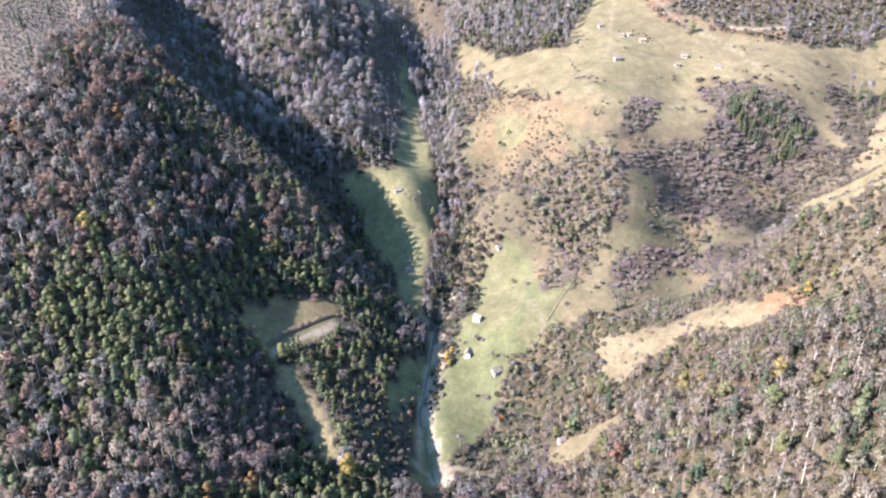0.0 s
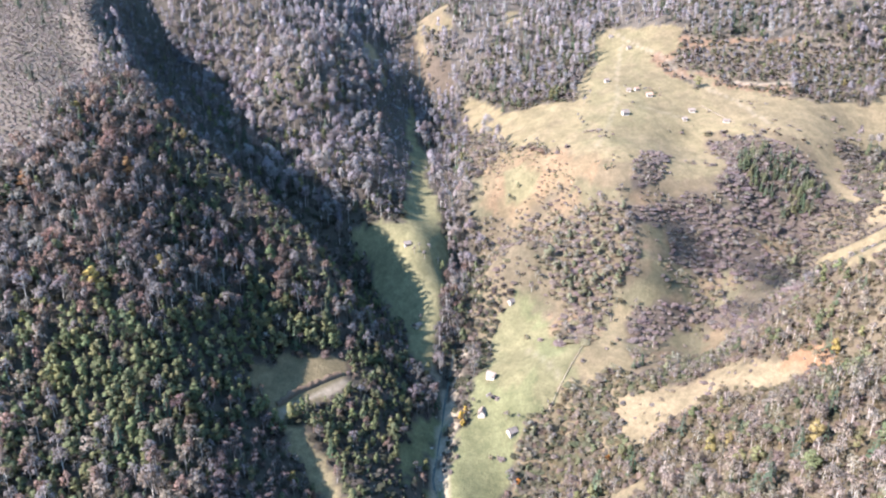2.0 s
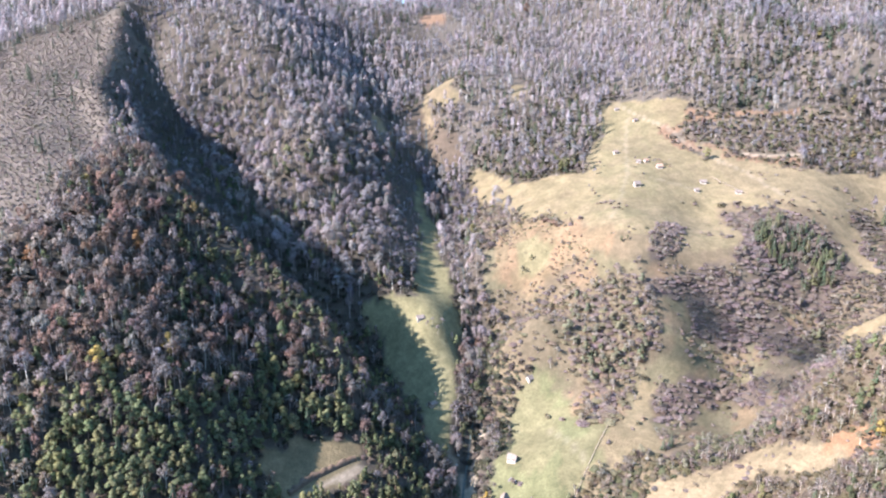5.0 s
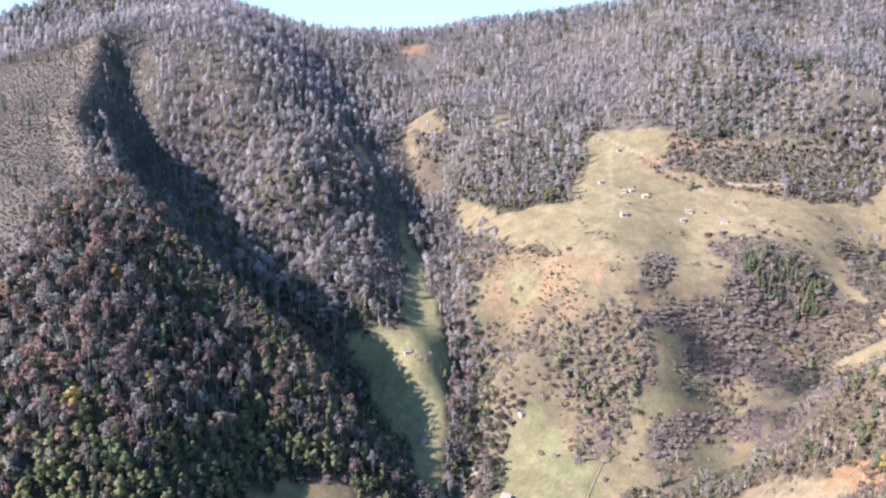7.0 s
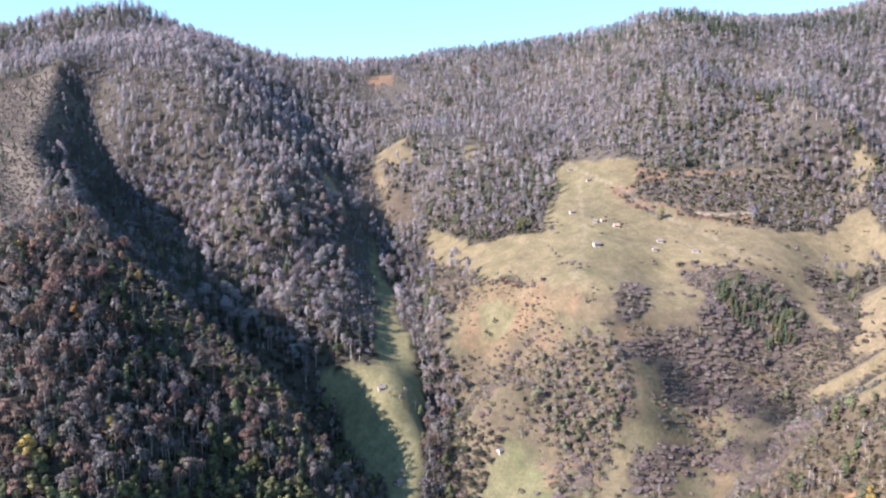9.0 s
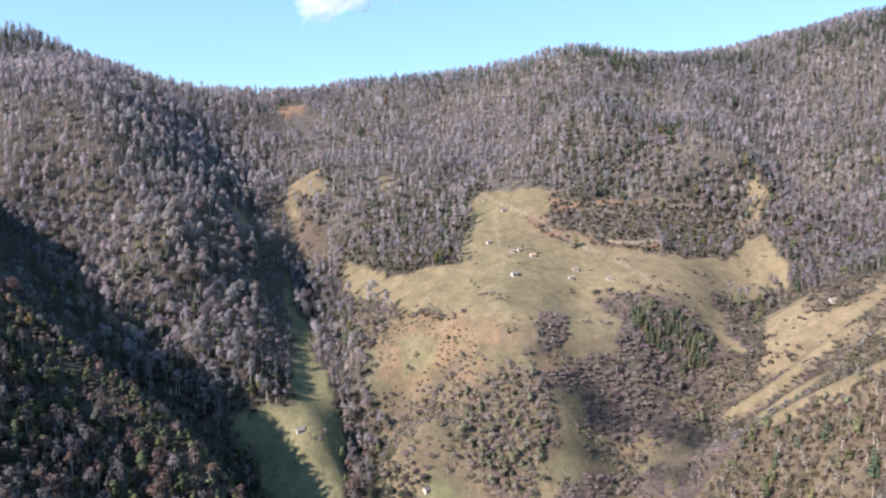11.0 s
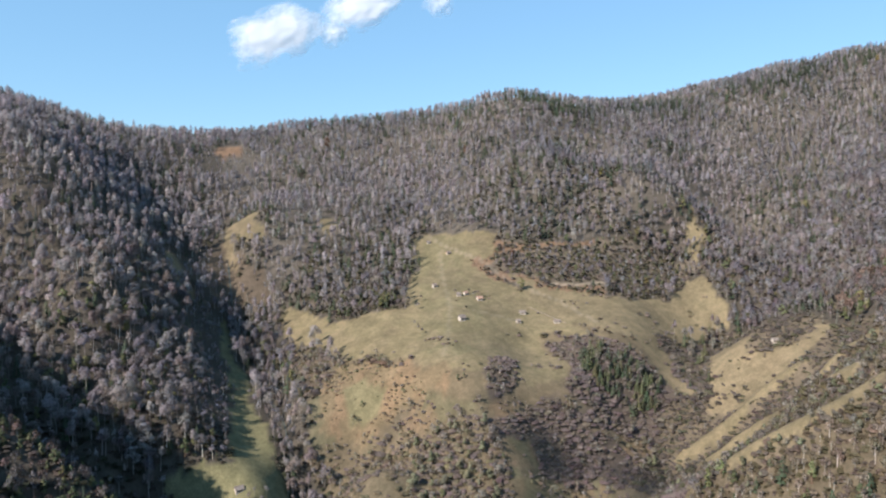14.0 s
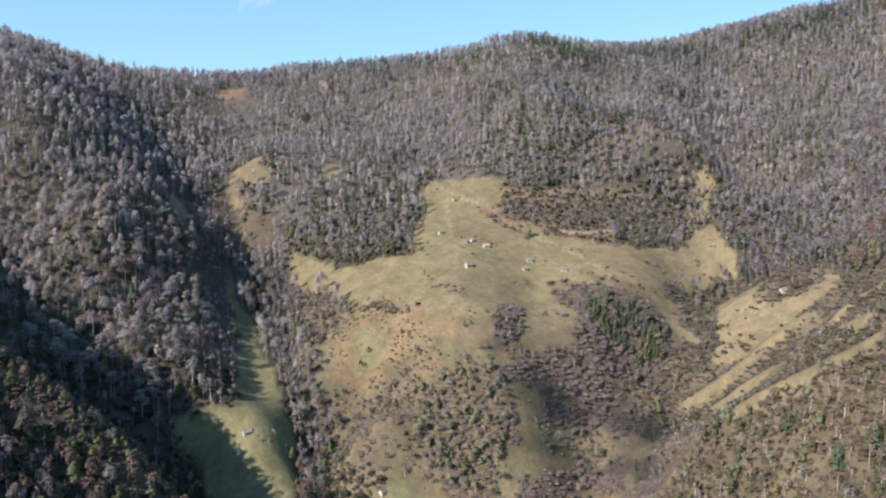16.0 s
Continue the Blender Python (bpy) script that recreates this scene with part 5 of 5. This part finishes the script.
fence([254, 697, 261, 687, 268, 671, 273, 659], "weathered pole fence beside the meadow road")


# ---- the cut bank above the road through the clearing ----
def cut_bank(line, tall, label):
    """A lumpy bank of raw earth that follows a line of points."""
    p = np.array(line, float).reshape(-1, 2)
    dist = np.r_[0, np.cumsum(np.hypot(*np.diff(p, axis=0).T))]
    at = np.arange(0, dist[-1], 0.9)
    x, y = np.interp(at, dist, p[:, 0]), np.interp(at, dist, p[:, 1])
    dx, dy = np.gradient(x), np.gradient(y)
    n = np.hypot(dx, dy)
    rows = []
    for out, up in ((-0.6, -0.8), (0.2, 0.45), (0.9, 0.95), (2.2, 1.0), (3.4, -0.3)):
        lump = 0.6 + 0.8 * soft_noise(at, at * 0 + out * 3, 2.6, 8)
        ox, oy = x - dy / n * out * lump, y + dx / n * out * lump
        rows.append(np.c_[ox, oy, height(ox, oy) + up * tall * lump])
    m = len(at)
    k = np.concatenate([np.arange(m - 1) + r_ * m for r_ in range(len(rows) - 1)])
    me = mesh_of("earth_bank", np.concatenate(rows), np.c_[k, k + 1, k + m + 1, k + m])
    me.materials.append(EARTH)
    tagged(new("earth_bank", me), label, "earth bank", kind="structure")


EARTH = plain_material("raw_earth", (0.10, 0.075, 0.055), 0.95, 1.5, 0.45)
cut_bank([-100, 372, -89, 386, -77, 397, -66, 406], 1.9, "dark raw earth bank cut above the clearing's road")


# ---- rocks by the ford and the stream ----
def boulder(x, y, size, seed):
    bm = bmesh.new()
    bmesh.ops.create_icosphere(bm, subdivisions=2, radius=size)
    for v in bm.verts:
        v.co *= 0.75 + 0.5 * noise.noise(v.co * (0.9 / size) + Vector((seed, 0, 0)))
        v.co.z *= 0.7
    me = bpy.data.meshes.new("boulder")
    bm.to_mesh(me)
    bm.free()
    me.materials.append(ROCK)
    ob = new("boulder", me)
    ob.location = (x, y, float(height([x], [y])[0]) + size * 0.15)
    tagged(ob, "pale grey boulder on the stream bank", "boulder", "boulders by the stream")


for k in range(26):
    by = 330 + 6.0 * k + rng.normal(0, 2)
    bx = float(np.interp(by, np.array(STREAM_LINE[1::2]), np.array(STREAM_LINE[0::2]))) + rng.choice((-1, 1)) * rng.uniform(3, 7)
    boulder(bx, by, rng.uniform(0.7, 1.7), k)


# ---- the stream ----
def ribbon(name, line, wide, lift, mat, label, category):
    p = np.array(line, float).reshape(-1, 2)
    dist = np.r_[0, np.cumsum(np.hypot(*np.diff(p, axis=0).T))]
    at = np.arange(0, dist[-1], 4.0)
    x, y = np.interp(at, dist, p[:, 0]), np.interp(at, dist, p[:, 1])
    dx, dy = np.gradient(x), np.gradient(y)
    n = np.hypot(dx, dy)
    w = wide * (0.7 + 0.6 * soft_noise(at, at * 0, 12, 5))
    z = height(x, y) + lift
    v = np.concatenate([np.c_[x + dy / n * w, y - dx / n * w, z], np.c_[x - dy / n * w, y + dx / n * w, z]])
    m = len(x)
    i = np.arange(m - 1)
    me = mesh_of(name, v, np.c_[i, i + m, i + m + 1, i + 1][:, ::-1])
    me.materials.append(mat)
    return tagged(new(name, me), label, category, kind="structure")


wm, wnn, wll, wb = material("stream_water", 0.3)
wb.inputs["Base Color"].default_value = (0.05, 0.065, 0.06, 1)
wave = noise_tex(wnn, wll, 1.5, 4)
wbump = wnn.new("ShaderNodeBump")
wbump.inputs["Strength"].default_value = 0.4
wll.new(wave.outputs[0], wbump.inputs["Height"])
wll.new(wbump.outputs[0], wb.inputs["Normal"])
ribbon("stream", STREAM_LINE, 0.7, 0.35, wm, "narrow shaded mountain stream in a gully", "stream")


# ---- clouds, far beyond the ridge ----
def cloud_material(name, soft):
    """White vapour, dense in the middle of its heap and fraying out at the rim."""
    m, n, l, b = material(name, 1.0)
    b.inputs["Base Color"].default_value = (0.93, 0.94, 0.96, 1)
    tr, both = n.new("ShaderNodeBsdfTranslucent"), n.new("ShaderNodeMixShader")
    tr.inputs[0].default_value, both.inputs[0].default_value = (0.95, 0.96, 0.98, 1), 0.55
    l.new(b.outputs[0], both.inputs[1])
    l.new(tr.outputs[0], both.inputs[2])
    tc, flat, far = n.new("ShaderNodeTexCoord"), n.new("ShaderNodeVectorMath"), n.new("ShaderNodeVectorMath")
    flat.operation, far.operation = "MULTIPLY", "LENGTH"
    flat.inputs[1].default_value = (1, 0, 1)
    l.new(tc.outputs["Object"], flat.inputs[0])
    l.new(flat.outputs[0], far.inputs[0])
    info, shift = n.new("ShaderNodeObjectInfo"), n.new("ShaderNodeVectorMath")
    shift.operation = "ADD"
    l.new(tc.outputs["Object"], shift.inputs[0])
    l.new(info.outputs["Location"], shift.inputs[1])
    rag = noise_tex(n, l, 1.7, 7, shift.outputs[0])
    rag.inputs["Roughness"].default_value = 0.62
    less, add = n.new("ShaderNodeMath"), n.new("ShaderNodeMath")
    less.operation, add.operation = "MULTIPLY_ADD", "ADD"
    less.inputs[1].default_value, less.inputs[2].default_value = -1.0, 0.42
    l.new(far.outputs["Value"], less.inputs[0])
    l.new(less.outputs[0], add.inputs[0])
    l.new(rag.outputs[0], add.inputs[1])
    body = ramp(n, l, add.outputs[0], [(0.18, (0, 0, 0)), (0.18 + soft, (1, 1, 1))])
    clear_, show = n.new("ShaderNodeBsdfTransparent"), n.new("ShaderNodeMixShader")
    l.new(body, show.inputs[0])
    l.new(clear_.outputs[0], show.inputs[1])
    l.new(both.outputs[0], show.inputs[2])
    l.new(show.outputs[0], n["Material Output"].inputs[0])
    return m


def cloud(centre, wide, high, turn, mat, seed):
    """A small fair-weather cloud: a bulging, billowed body."""
    bm = bmesh.new()
    bmesh.ops.create_grid(bm, x_segments=48, y_segments=32, size=1.15)
    for v in bm.verts:
        x, z = v.co.x, v.co.y
        swell = math.sqrt(max(0.0, 1.35 - x * x - z * z)) + 0.10 * noise.fractal(Vector((x * 2 + seed, z * 2, 0)), 0.8, 2.0, 5)
        v.co = (x, -0.8 * swell, z)
    bmesh.ops.recalc_face_normals(bm, faces=bm.faces)
    me = bpy.data.meshes.new("cloud")
    bm.to_mesh(me)
    bm.free()
    me.polygons.foreach_set("use_smooth", np.ones(len(me.polygons), bool))
    me.materials.append(mat)
    ob = new("cloud", me)
    ob.matrix_basis = pose(*centre, 0, -turn, -8) @ Matrix.Diagonal((wide, 0.7 * high, high, 1))
    return tagged(ob, "small white fair-weather cloud in blue sky", "cloud", "clouds over the ridge")


VAPOUR, THIN_VAPOUR = cloud_material("cloud", 0.36), cloud_material("thin_cloud", 0.7)
cloud((306, 3614, 820), 307, 181, 22, VAPOUR, 1)
cloud((717, 3510, 965), 269, 134, 22, VAPOUR, 2)
cloud((1072, 3399, 1007), 117, 111, 15, THIN_VAPOUR, 3)
cloud((588, 3565, 859), 117, 99, 30, THIN_VAPOUR, 4)
cm = material("vapour", 1.0)[0]


def wisp(centre, spread, puffs, seed):
    """A thin cloud, loose puffs that let most of the sun through at its edge."""
    r = np.random.default_rng(seed)
    bm = bmesh.new()
    for k in range(puffs):
        c = Vector((r.normal(0, spread), r.normal(0, spread), r.normal(0, spread * 0.5)))
        bmesh.ops.create_icosphere(bm, subdivisions=1, radius=float(r.uniform(5, 8)), matrix=Matrix.Translation(c) @ Matrix.Diagonal((1.3, 1.3, 0.7, 1)))
    me = bpy.data.meshes.new("cloud")
    bm.to_mesh(me)
    bm.free()
    me.polygons.foreach_set("use_smooth", np.ones(len(me.polygons), bool))
    me.materials.append(cm)
    ob = new("cloud", me)
    ob.location = centre
    return tagged(ob, "thin wispy white cloud passing over the valley", "cloud", "wisps that shade the slope")


wisp((-1558, -201, 1108), 30, 16, 14)
